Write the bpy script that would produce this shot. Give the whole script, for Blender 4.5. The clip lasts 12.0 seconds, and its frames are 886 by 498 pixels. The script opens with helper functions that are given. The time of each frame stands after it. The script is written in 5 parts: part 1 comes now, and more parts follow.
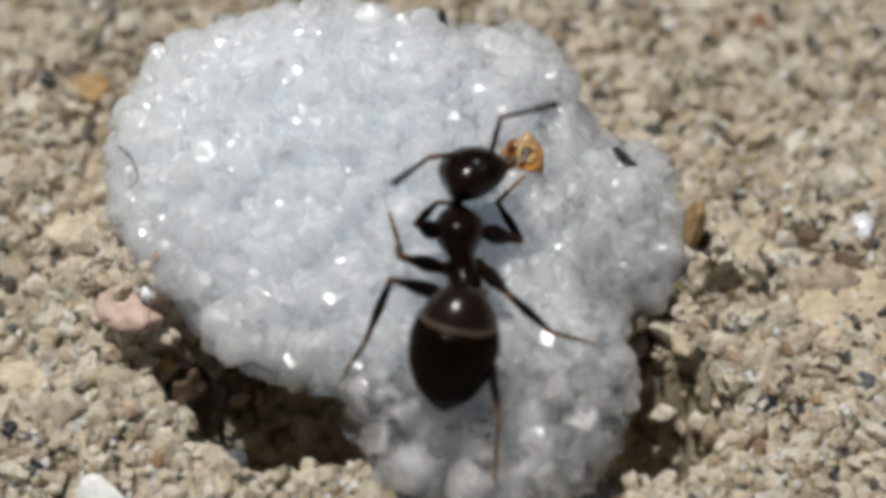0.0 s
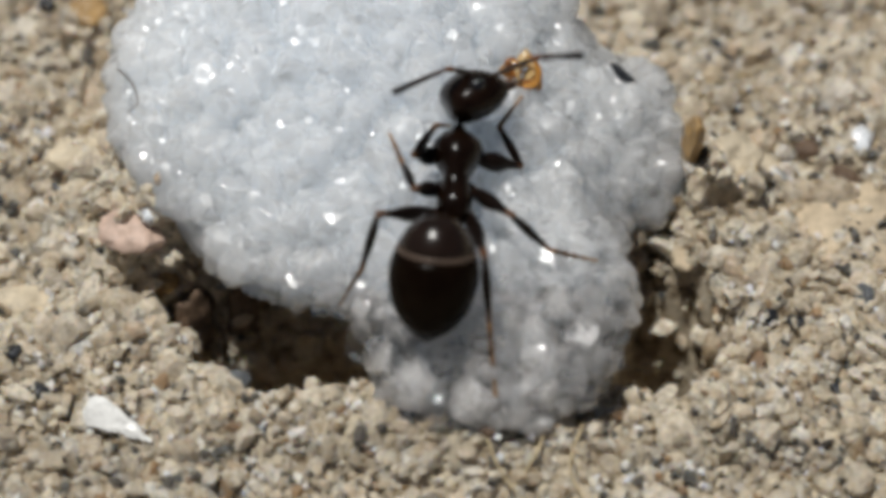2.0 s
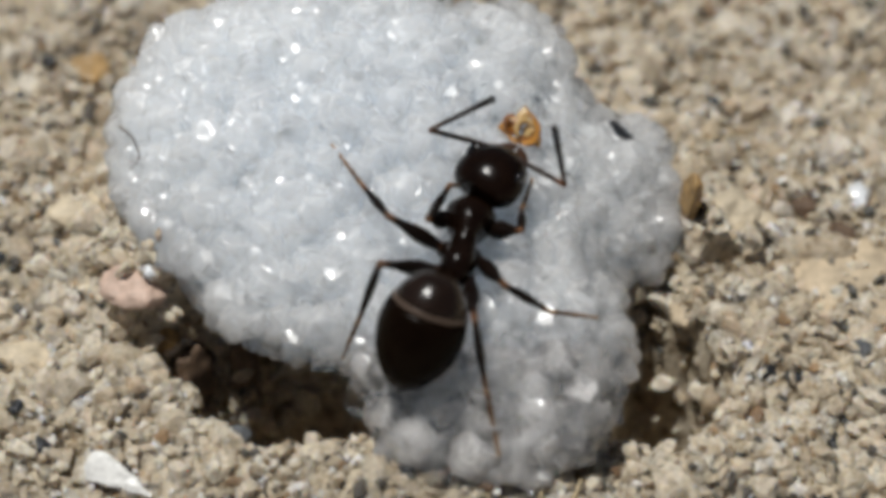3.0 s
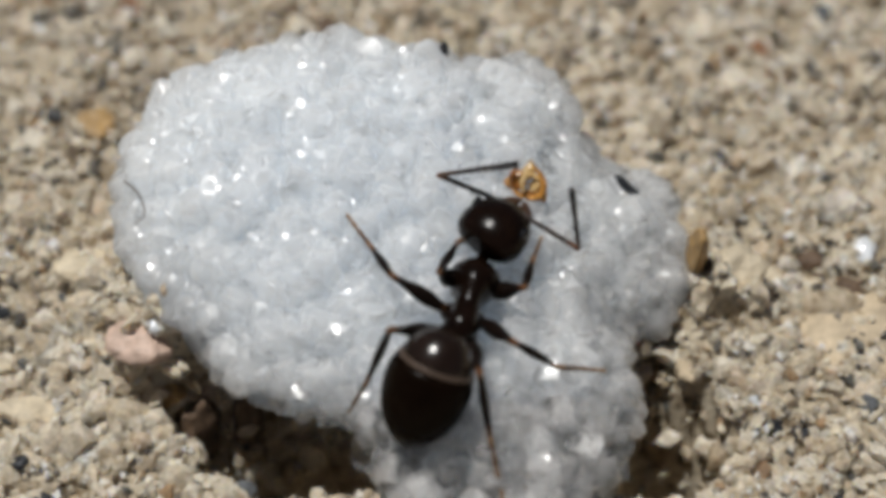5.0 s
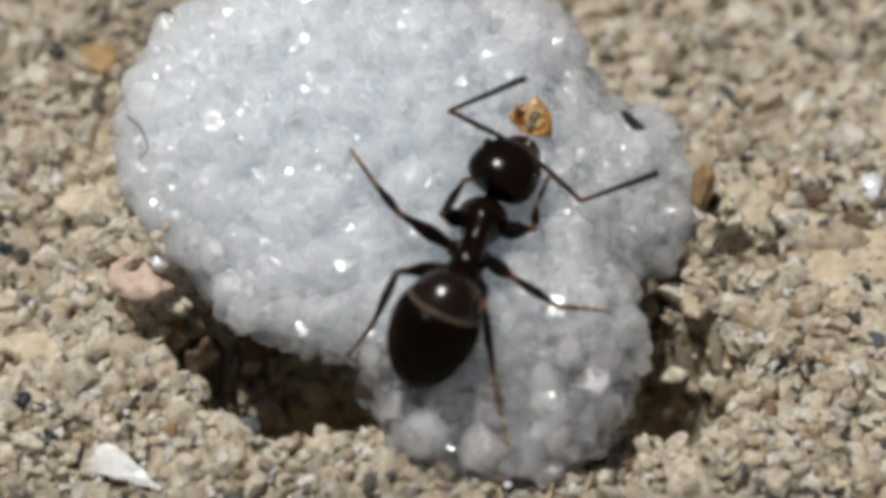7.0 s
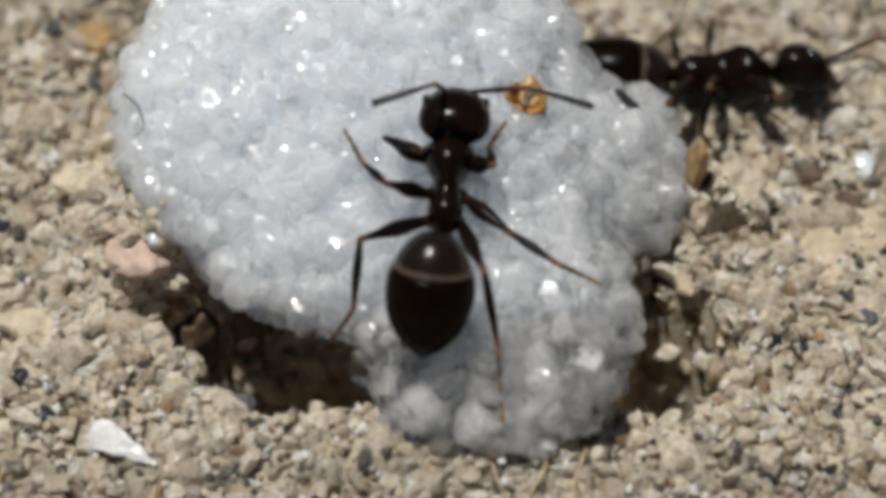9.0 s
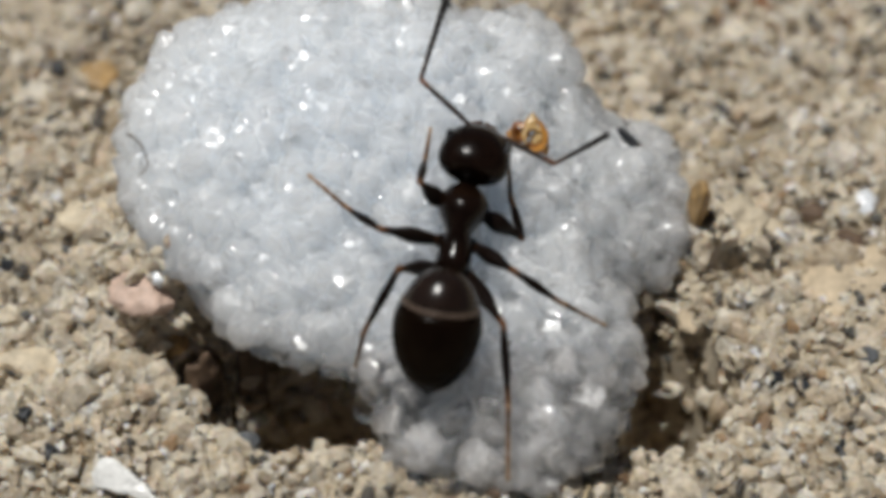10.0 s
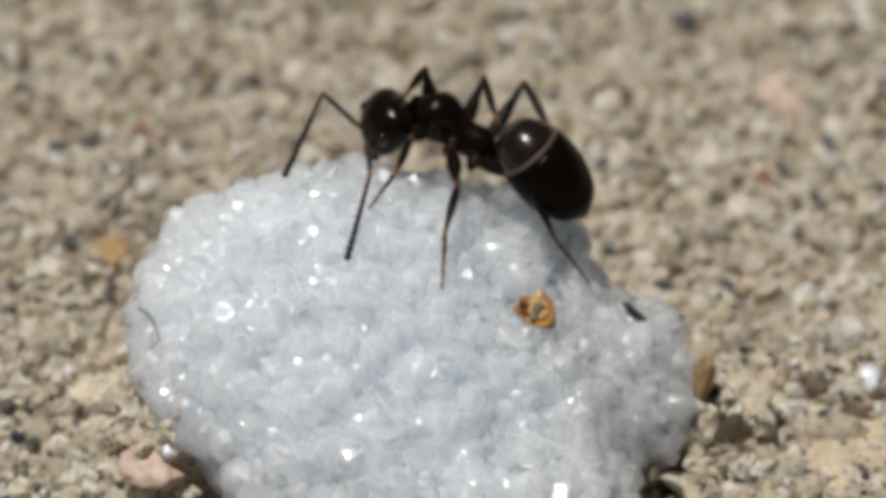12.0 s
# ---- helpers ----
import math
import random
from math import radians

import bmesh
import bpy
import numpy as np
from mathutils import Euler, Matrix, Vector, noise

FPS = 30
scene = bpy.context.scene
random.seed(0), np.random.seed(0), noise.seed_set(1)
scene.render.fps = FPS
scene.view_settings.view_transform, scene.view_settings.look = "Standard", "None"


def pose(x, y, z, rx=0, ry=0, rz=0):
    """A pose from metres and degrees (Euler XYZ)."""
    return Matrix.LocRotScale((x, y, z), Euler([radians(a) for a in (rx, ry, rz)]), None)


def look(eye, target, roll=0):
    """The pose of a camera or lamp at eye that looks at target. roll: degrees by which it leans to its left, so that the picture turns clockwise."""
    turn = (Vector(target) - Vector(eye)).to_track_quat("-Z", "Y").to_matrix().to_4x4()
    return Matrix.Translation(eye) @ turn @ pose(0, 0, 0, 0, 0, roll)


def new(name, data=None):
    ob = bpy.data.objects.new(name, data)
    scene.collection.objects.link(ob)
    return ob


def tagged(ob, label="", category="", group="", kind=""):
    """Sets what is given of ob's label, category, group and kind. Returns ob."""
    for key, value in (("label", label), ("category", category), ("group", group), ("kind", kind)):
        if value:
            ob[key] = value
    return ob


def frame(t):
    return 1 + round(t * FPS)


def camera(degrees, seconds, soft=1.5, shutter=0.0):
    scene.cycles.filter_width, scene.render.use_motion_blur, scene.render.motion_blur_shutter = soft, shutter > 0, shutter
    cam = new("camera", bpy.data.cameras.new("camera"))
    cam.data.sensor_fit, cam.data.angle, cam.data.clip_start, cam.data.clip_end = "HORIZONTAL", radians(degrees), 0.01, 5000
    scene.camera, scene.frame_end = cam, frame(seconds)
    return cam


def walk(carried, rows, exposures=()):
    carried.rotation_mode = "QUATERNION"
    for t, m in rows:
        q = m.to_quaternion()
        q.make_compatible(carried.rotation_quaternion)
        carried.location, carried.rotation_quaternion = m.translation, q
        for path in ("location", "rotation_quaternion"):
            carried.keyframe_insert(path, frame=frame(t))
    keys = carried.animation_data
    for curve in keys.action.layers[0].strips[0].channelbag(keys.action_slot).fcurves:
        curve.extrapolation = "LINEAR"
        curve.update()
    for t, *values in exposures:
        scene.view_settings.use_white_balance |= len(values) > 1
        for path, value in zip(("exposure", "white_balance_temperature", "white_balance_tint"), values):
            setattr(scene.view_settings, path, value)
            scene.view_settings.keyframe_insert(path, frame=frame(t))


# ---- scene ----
from mathutils.bvhtree import BVHTree

MM = 0.001                      # all sizes below are in millimetres
cam = camera(16.0, 12.0, soft=4.9)
ELEV = 50.0                     # the camera looks down on the sand at this angle

# frame of the unpanned camera's view: u to the right, v up, w towards it
VIEW_FRAME = pose(0, 0, 0, 90 - ELEV, 0, 0)


def mm_pose(x, y, z, rx=0, ry=0, rz=0):
    return pose(x * MM, y * MM, z * MM, rx, ry, rz)


# seconds, tilt up, turn to the left, lean, distance from the middle of the view frame
PAN = (
    (0, -0.175, -0.187, 0.759, 49.97),
    (0.5, -0.497, -0.115, 0.097, 50.16),
    (0.6, -0.575, -0.113, 0.000, 50.20),
    (1, -1.131, -0.072, 0.058, 50.11),
    (1.5, -1.499, -0.093, 0.057, 50.25),
    (2, -1.654, -0.187, -0.021, 50.17),
    (2.3, -1.376, -0.185, 0.000, 50.35),
    (2.5, -1.061, -0.216, -0.017, 50.40),
    (3, -0.636, -0.197, -0.006, 50.44),
    (3.5, -0.010, -0.218, -0.030, 50.57),
    (5.3, 0.370, -0.072, 0.000, 50.35),
    (5.5, 0.260, -0.046, 0.079, 50.35),
    (5.8, 0.247, 0.051, 0.000, 50.35),
    (6, -0.013, 0.080, 0.049, 50.35),
    (6.5, -0.000, 0.000, -0.000, 50.20),
    (7, -0.796, -0.010, -0.006, 50.11),
    (8.8, -1.130, -0.041, 0.000, 50.35),
    (9, -1.207, -0.103, 0.093, 50.34),
    (9.1, -0.966, -0.051, 0.000, 50.35),
    (9.5, -0.925, -0.059, -0.001, 50.40),
    (10, -0.509, -0.050, -0.000, 50.52),
    (10.3, -0.442, 0.000, 0.000, 50.45),
    (10.5, -0.360, -0.037, 0.025, 50.42),
    (10.7, -0.298, 0.021, 0.000, 50.50),
    (11, -0.036, -0.014, 0.025, 50.56),
    (11.2, 0.616, 0.031, 0.000, 50.66),
    (11.3, 0.945, 0.041, 0.000, 50.71),
    (11.4, 1.161, 0.051, 0.000, 50.81),
    (11.5, 1.368, 0.009, 0.029, 50.86),
    (11.6, 1.695, 0.092, 0.000, 50.86),
    (11.8, 2.208, 0.113, 0.000, 50.96),
    (12, 2.693, 0.092, 0.070, 51.00),
)
EYE = 50.2


def cam_pose(tilt, turn, lean, far):
    turned = pose(0, 0, 0, 0, turn, 0) @ pose(0, 0, 0, tilt, 0, 0) @ pose(0, 0, 0, 0, 0, lean)
    back = turned @ Vector((0, 0, (far - EYE) * MM))
    return VIEW_FRAME @ Matrix.Translation(Vector((0, 0, EYE * MM)) + back) @ turned


walk(cam, [(t, cam_pose(*r)) for t, *r in PAN])
cam.data.dof.use_dof = True
cam.data.dof.focus_distance = 47.7 * MM
cam.data.dof.aperture_fstop = 84.0

# ---- light: a high sun, a little to the left, clear sky ----
SUN = Vector((-0.21, 0.04, 1.0)).normalized()
world = bpy.data.worlds.new("sky")
scene.world = world
world.use_nodes = True
sky = world.node_tree.nodes.new("ShaderNodeTexSky")
sky.sky_type = "NISHITA"
sky.sun_disc = False
sky.sun_elevation = math.asin(SUN.z)
sky.sun_rotation = math.atan2(SUN.x, SUN.y)
back = world.node_tree.nodes["Background"]
back.inputs["Strength"].default_value = 0.030
world.node_tree.links.new(sky.outputs[0], back.inputs["Color"])
lamp = bpy.data.lights.new("sun", "SUN")
lamp.energy, lamp.angle, lamp.color = 4.8, radians(0.6), (1.0, 0.985, 0.95)
sun = new("sun", lamp)
sun.matrix_world = look(SUN, (0, 0, 0))
scene.view_settings.exposure = -0.49


# ---- materials ----
def material(name):
    m = bpy.data.materials.new(name)
    m.use_nodes = True
    tree = m.node_tree
    return m, tree, tree.nodes["Principled BSDF"]


def node(tree, kind, **sockets):
    n = tree.nodes.new(kind)
    for key, value in sockets.items():
        n.inputs[key.replace("_", " ")].default_value = value
    return n


def coords(tree, scale):
    """Object coordinates in millimetres times scale."""
    c = tree.nodes.new("ShaderNodeTexCoord")
    m = tree.nodes.new("ShaderNodeVectorMath")
    m.operation = "SCALE"
    m.inputs[3].default_value = scale / MM
    tree.links.new(c.outputs["Object"], m.inputs[0])
    return m.outputs[0]


def noise_tex(tree, vec, scale, detail=3.0, rough=0.55):
    n = node(tree, "ShaderNodeTexNoise", Scale=scale, Detail=detail, Roughness=rough)
    tree.links.new(vec, n.inputs["Vector"])
    return n.outputs["Fac"]


def ramp(tree, fac, stops, constant=False):
    r = tree.nodes.new("ShaderNodeValToRGB")
    r.color_ramp.interpolation = "CONSTANT" if constant else "LINEAR"
    while len(r.color_ramp.elements) < len(stops):
        r.color_ramp.elements.new(0.5)
    for e, (at, c) in zip(r.color_ramp.elements, stops):
        e.position, e.color = at, (*c, 1)
    tree.links.new(fac, r.inputs[0])
    return r.outputs[0]


def mix(tree, fac, a, b, blend="MIX"):
    m = tree.nodes.new("ShaderNodeMix")
    m.data_type, m.blend_type = "RGBA", blend
    for value, socket in ((fac, m.inputs[0]), (a, m.inputs[6]), (b, m.inputs[7])):
        if isinstance(value, bpy.types.NodeSocket):
            tree.links.new(value, socket)
        else:
            socket.default_value = value if isinstance(value, float) else (*value, 1)
    return m.outputs[2]


def bump(tree, bsdf, height, strength, depth):
    b = node(tree, "ShaderNodeBump", Strength=strength, Distance=depth * MM)
    tree.links.new(height, b.inputs["Height"])
    tree.links.new(b.outputs[0], bsdf.inputs["Normal"])


# the colours of the grains and how often each comes
SAND = [(0.00, (0.52, 0.46, 0.355)), (0.14, (0.60, 0.545, 0.44)), (0.28, (0.43, 0.365, 0.27)), (0.38, (0.64, 0.59, 0.49)),
        (0.52, (0.55, 0.485, 0.38)), (0.64, (0.70, 0.66, 0.57)), (0.76, (0.49, 0.45, 0.37)), (0.84, (0.34, 0.26, 0.165)), (0.89, (0.57, 0.47, 0.36)), (0.94, (0.76, 0.74, 0.69))]
SPECKS = [(0.00, (0.026, 0.026, 0.028)), (0.28, (0.045, 0.055, 0.06)), (0.40, (0.16, 0.145, 0.125)), (0.52, (0.30, 0.19, 0.095)),
          (0.60, (0.21, 0.13, 0.07)), (0.68, (0.78, 0.77, 0.74)), (0.84, (0.68, 0.64, 0.56)), (0.93, (0.80, 0.82, 0.84))]


def sand_material(name, per_island, tones=SAND, dusty=0.36):
    """Grains of many tones, caked with a dust whose patches run across them."""
    m, tree, bsdf = material(name)
    if per_island:
        pick = tree.nodes.new("ShaderNodeNewGeometry").outputs["Random Per Island"]
    else:
        pick = tree.nodes.new("ShaderNodeObjectInfo").outputs["Random"]
    vec = coords(tree, 1.0)
    patch, grain = noise_tex(tree, vec, 2.6, 4.0, 0.7), noise_tex(tree, vec, 10.0, 4.0, 0.65)
    dust = ramp(tree, patch, [(0.37, (0.15, 0.10, 0.05)), (0.45, (0.43, 0.355, 0.25)), (0.54, (0.62, 0.56, 0.445)), (0.66, (0.80, 0.76, 0.67))])
    base = mix(tree, dusty, ramp(tree, pick, tones, True), dust)
    shade = ramp(tree, grain, [(0.3, (0.60, 0.56, 0.50)), (0.5, (1.0, 0.965, 0.94)), (0.72, (1.27, 1.22, 1.18))])
    colour = mix(tree, 1.0, base, shade, "MULTIPLY")
    tree.links.new(colour, bsdf.inputs["Base Color"])
    gloss = ramp(tree, pick, [(0.0, (0.75,) * 3), (0.6, (0.6,) * 3), (0.8, (0.35,) * 3), (0.9, (0.2,) * 3), (1.0, (0.3,) * 3)])
    tree.links.new(gloss, bsdf.inputs["Roughness"])
    bump(tree, bsdf, grain, 0.9, 0.06)
    bsdf.inputs["Subsurface Weight"].default_value = 0.5
    bsdf.inputs["Subsurface Radius"].default_value = (1.0, 0.75, 0.45)
    bsdf.inputs["Subsurface Scale"].default_value = 0.13 * MM
    return m


def plain(name, colour, rough, spread=0.25, scale=6.0, depth=0.02, coat=0.0, shine=0.4):
    """A mineral or horn surface with two scales of variation."""
    m, tree, bsdf = material(name)
    vec = coords(tree, 1.0)
    coarse, fine = noise_tex(tree, vec, scale, 3.0), noise_tex(tree, vec, scale * 5, 2.0)
    lo, hi = [c * (1 - spread) for c in colour], [min(1, c * (1 + spread)) for c in colour]
    col = mix(tree, 1.0, ramp(tree, coarse, [(0.3, lo), (0.7, hi)]), ramp(tree, fine, [(0.3, (0.88,) * 3), (0.7, (1.08,) * 3)]), "MULTIPLY")
    tree.links.new(col, bsdf.inputs["Base Color"])
    bsdf.inputs["Roughness"].default_value = rough
    bsdf.inputs["Coat Weight"].default_value = coat
    bsdf.inputs["Specular IOR Level"].default_value = shine
    bsdf.inputs["Coat Roughness"].default_value = 0.12
    bump(tree, bsdf, fine, 0.4, depth)
    return m


def limb_material(name, stops, rough=0.38):
    """Horn along a limb: stops of (share of its length, colour)."""
    m, tree, bsdf = material(name)
    c = tree.nodes.new("ShaderNodeTexCoord")
    sep = tree.nodes.new("ShaderNodeSeparateXYZ")
    tree.links.new(c.outputs["Generated"], sep.inputs[0])
    grain = noise_tex(tree, coords(tree, 1.0), 14.0, 2.0)
    col = mix(tree, 1.0, ramp(tree, sep.outputs[1], stops), ramp(tree, grain, [(0.3, (0.75,) * 3), (0.7, (1.2,) * 3)]), "MULTIPLY")
    tree.links.new(col, bsdf.inputs["Base Color"])
    bsdf.inputs["Roughness"].default_value = rough
    bsdf.inputs["Specular IOR Level"].default_value = 0.14
    bump(tree, bsdf, grain, 0.3, 0.004)
    return m


def ground_material():
    """Caked pale silt with olive-brown flecks, in which the grains sit."""
    m, tree, bsdf = material("sand_bed")
    vec = coords(tree, 1.0)
    coarse, fleck, fine = noise_tex(tree, vec, 1.3, 4.0), noise_tex(tree, vec, 3.4, 3.0, 0.6), noise_tex(tree, vec, 10.0, 4.0, 0.65)
    base = ramp(tree, coarse, [(0.3, (0.50, 0.43, 0.32)), (0.55, (0.59, 0.53, 0.415)), (0.75, (0.66, 0.605, 0.50))])
    base = mix(tree, 1.0, base, ramp(tree, fleck, [(0.33, (0.20, 0.155, 0.105)), (0.42, (0.62, 0.57, 0.50)), (0.48, (0.97,) * 3), (0.68, (1.20, 1.20, 1.18))]), "MULTIPLY")
    col = mix(tree, 1.0, base, ramp(tree, fine, [(0.3, (0.66, 0.63, 0.58)), (0.7, (1.21, 1.165, 1.13))]), "MULTIPLY")
    tree.links.new(col, bsdf.inputs["Base Color"])
    bsdf.inputs["Roughness"].default_value = 0.75
    bump(tree, bsdf, fine, 0.9, 0.10)
    return m


def crystal_material(name, clear, tint, spread):
    """Clouded sugar: partly clear, partly scattering, with glassy rounded crystals."""
    m, tree, bsdf = material(name)
    vec = coords(tree, 1.0)
    cloud = noise_tex(tree, vec, 0.9, 3.0, 0.6)
    veins = noise_tex(tree, vec, 3.2, 3.0, 0.65)
    fine = noise_tex(tree, vec, 11.0, 3.0)
    cells = node(tree, "ShaderNodeTexVoronoi", Scale=4.6)
    tree.links.new(vec, cells.inputs["Vector"])
    pick = tree.nodes.new("ShaderNodeSeparateColor")
    tree.links.new(cells.outputs["Color"], pick.inputs[0])
    col = mix(tree, 1.0, ramp(tree, cloud, [(0.3, [c * 0.93 for c in tint]), (0.7, [min(1, c * 1.06) for c in tint])]),
              ramp(tree, pick.outputs[1], [(0.0, (0.94, 0.95, 0.96)), (0.6, (1.0,) * 3)]), "MULTIPLY")
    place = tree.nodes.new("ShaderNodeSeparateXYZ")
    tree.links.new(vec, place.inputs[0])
    # shoulder's shade put into the colour: darker and warmer towards the right
    right_shade = node(tree, "ShaderNodeMapRange", From_Min=0.2, From_Max=2.6, To_Min=0.0, To_Max=0.9)
    tree.links.new(place.outputs[0], right_shade.inputs["Value"])
    col = mix(tree, right_shade.outputs[0], col, mix(tree, 1.0, col, (0.98, 0.955, 0.915), "MULTIPLY"))
    tree.links.new(col, bsdf.inputs["Base Color"])
    tree.links.new(ramp(tree, pick.outputs[2], [(0.0, (0.08,) * 3), (0.5, (0.22,) * 3), (1.0, (0.42,) * 3)]), bsdf.inputs["Roughness"])
    clearer = mix(tree, 1.0, ramp(tree, veins, [(0.32, (min(1, clear * 1.9),) * 3), (0.46, (clear,) * 3), (0.65, (clear * 0.6,) * 3)]),
                  ramp(tree, pick.outputs[0], [(0.0, (0.6,) * 3), (0.7, (1.0,) * 3), (1.0, (1.5,) * 3)]), "MULTIPLY")
    # clearness raised towards the right as well, to dim the shaded shoulder
    side = node(tree, "ShaderNodeMapRange", From_Min=-0.6, From_Max=2.4, To_Min=1.0, To_Max=1.5)
    tree.links.new(place.outputs[0], side.inputs["Value"])
    both = node(tree, "ShaderNodeMath")
    both.operation, both.use_clamp = "MULTIPLY", True
    tree.links.new(clearer, both.inputs[0])
    tree.links.new(side.outputs[0], both.inputs[1])
    tree.links.new(both.outputs[0], bsdf.inputs["Transmission Weight"])
    bsdf.inputs["IOR"].default_value = 1.5
    bsdf.inputs["Subsurface Weight"].default_value = 1.0
    bsdf.inputs["Subsurface Radius"].default_value = (0.95, 1.0, 1.05)
    bsdf.inputs["Subsurface Scale"].default_value = spread * MM
    bump(tree, bsdf, fine, 0.3, 0.025)
    return m


def clear_crystal_material():
    """Single clear sugar crystals, faintly clouded inside."""
    m, tree, bsdf = material("sugar_glass")
    vec = coords(tree, 1.0)
    fine = noise_tex(tree, vec, 7.0, 3.0)
    pick = tree.nodes.new("ShaderNodeObjectInfo").outputs["Random"]
    tree.links.new(ramp(tree, pick, [(0.0, (0.93, 0.925, 0.91)), (0.5, (0.97,) * 3), (1.0, (0.95, 0.965, 0.98))]), bsdf.inputs["Base Color"])
    tree.links.new(ramp(tree, pick, [(0.0, (0.88,) * 3), (0.4, (0.97,) * 3), (1.0, (1.0,) * 3)]), bsdf.inputs["Transmission Weight"])
    tree.links.new(ramp(tree, fine, [(0.3, (0.0,) * 3), (0.7, (0.07,) * 3)]), bsdf.inputs["Roughness"])
    bsdf.inputs["IOR"].default_value = 1.5
    bump(tree, bsdf, fine, 0.3, 0.012)
    return m


M_SAND = sand_material("sand_grain", True)
M_SPECK = sand_material("sand_speck", True, SPECKS, 0.12)
M_GRAIN = sand_material("sand_piece", False)
M_BED = ground_material()
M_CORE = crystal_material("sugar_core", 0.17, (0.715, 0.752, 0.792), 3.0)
M_GLASS = clear_crystal_material()
# the foot's sugar, tint and scattering raised to brighten it where shade falls
M_SUGAR_FOOT = crystal_material("sugar_foot_lighter", 0.20, (0.92, 0.93, 0.945), 2.6)
M_BODY = plain("ant_shell", (0.0070, 0.0034, 0.0019), 0.20, 0.45, 3.0, 0.012, 0.0, 0.15)
M_GASTER = plain("ant_gaster", (0.0050, 0.0026, 0.0013), 0.24, 0.25, 3.0, 0.006, 0.0, 0.05)
M_BROWN = plain("ant_gaster_front", (0.013, 0.0072, 0.0045), 0.22, 0.3, 3.0, 0.006, 0.0, 0.34)
M_BAND = plain("ant_membrane", (0.085, 0.058, 0.042), 0.4, 0.2, 5.0, 0.006)
DARK = (0.007, 0.0038, 0.0026)
M_LEG = limb_material("ant_thigh", [(0.0, (0.11, 0.045, 0.018)), (0.18, DARK), (0.84, DARK), (0.96, (0.13, 0.06, 0.028))])
M_SHIN = limb_material("ant_shin", [(0.0, (0.15, 0.075, 0.035)), (0.12, DARK), (0.75, DARK), (0.94, (0.18, 0.09, 0.042))])
M_TARSUS = limb_material("ant_foot", [(0.0, (0.26, 0.15, 0.07)), (0.15, (0.09, 0.055, 0.035)), (0.6, (0.20, 0.115, 0.06)), (1.0, (0.36, 0.23, 0.12))])
M_JAW = plain("ant_jaw", (0.05, 0.022, 0.01), 0.35, 0.3, 4.0, 0.004)
M_SCAPE = limb_material("ant_antenna", [(0.0, (0.05, 0.035, 0.03)), (0.75, (0.035, 0.026, 0.022)), (0.98, (0.20, 0.085, 0.04))], 0.45)
M_FEELER = limb_material("ant_whip", [(0.0, (0.13, 0.065, 0.035)), (0.3, (0.045, 0.035, 0.032)), (1.0, (0.022, 0.020, 0.020))], 0.5)
M_EYE = plain("ant_eye", (0.008, 0.008, 0.009), 0.15, 0.1, 30.0, 0.003, 0.5)
M_CRUMB = plain("crumb", (0.62, 0.29, 0.06), 0.25, 0.35, 7.0, 0.03, 0.3)
M_CRUMB_PALE = plain("crumb_pale", (0.74, 0.50, 0.21), 0.2, 0.3, 7.0, 0.03, 0.4)
M_CRUMB_DARK = plain("crumb_dark", (0.34, 0.125, 0.025), 0.25, 0.4, 7.0, 0.03, 0.3)
for horn in (M_CRUMB, M_CRUMB_PALE, M_CRUMB_DARK):
    horn.node_tree.nodes["Principled BSDF"].inputs["Transmission Weight"].default_value = 0.35


# ---- mesh helpers ----
def finish(name, bm, mat, parent=None, label="", m=None, smooth=True):
    """One mesh object from a bmesh in millimetres."""
    data = bpy.data.meshes.new(name)
    bm.to_mesh(data)
    bm.free()
    data.transform(Matrix.Scale(MM, 4))
    data.shade_smooth() if smooth else data.shade_flat()
    data.materials.append(mat)
    ob = new(name, data)
    if parent is not None:
        ob.parent = parent
    if m is not None:
        ob.matrix_basis = m
    if label:
        ob["label"] = label
    return ob


def part(name, bm, mat, parent, label="", m=None, smooth=True):
    return finish(name, bm, mat, parent, label, m, smooth)


def rings(bm, stations, seg=16):
    """A closed skin along y: stations of (y, half width, half height, x, z)."""
    loops = []
    for y, a, b, x, z in stations:
        loops.append([bm.verts.new((x + a * math.cos(q), y, z + b * math.sin(q))) for q in [2 * math.pi * i / seg for i in range(seg)]])
    for p, q in zip(loops, loops[1:]):
        for i in range(seg):
            bm.faces.new((p[i], p[(i + 1) % seg], q[(i + 1) % seg], q[i]))
    bm.faces.new(loops[0][::-1])
    bm.faces.new(loops[-1])
    bmesh.ops.recalc_face_normals(bm, faces=bm.faces)
    return bm


def skin(stations, seg=16):
    return rings(bmesh.new(), stations, seg)


def curve_points(points, n):
    """n even stations through a short list of (y, a, b, x, z), eased."""
    p = np.array(points, float)
    s = np.linspace(0, len(p) - 1, n)
    i = np.clip(s.astype(int), 0, len(p) - 2)
    f = (s - i)[:, None]
    p0, p1, p2, p3 = p[np.clip(i - 1, 0, None)], p[i], p[i + 1], p[np.clip(i + 2, None, len(p) - 1)]
    q = 0.5 * (2 * p1 + (p2 - p0) * f + (2 * p0 - 5 * p1 + 4 * p2 - p3) * f ** 2 + (3 * p1 - p0 - 3 * p2 + p3) * f ** 3)
    q[:, 1:3] = np.maximum(q[:, 1:3], 0.004)
    return q.tolist()


# ---- the lump's form: a flat cap with a lower shoulder beside it and a foot in front ----
S3 = np.array(VIEW_FRAME.to_3x3())
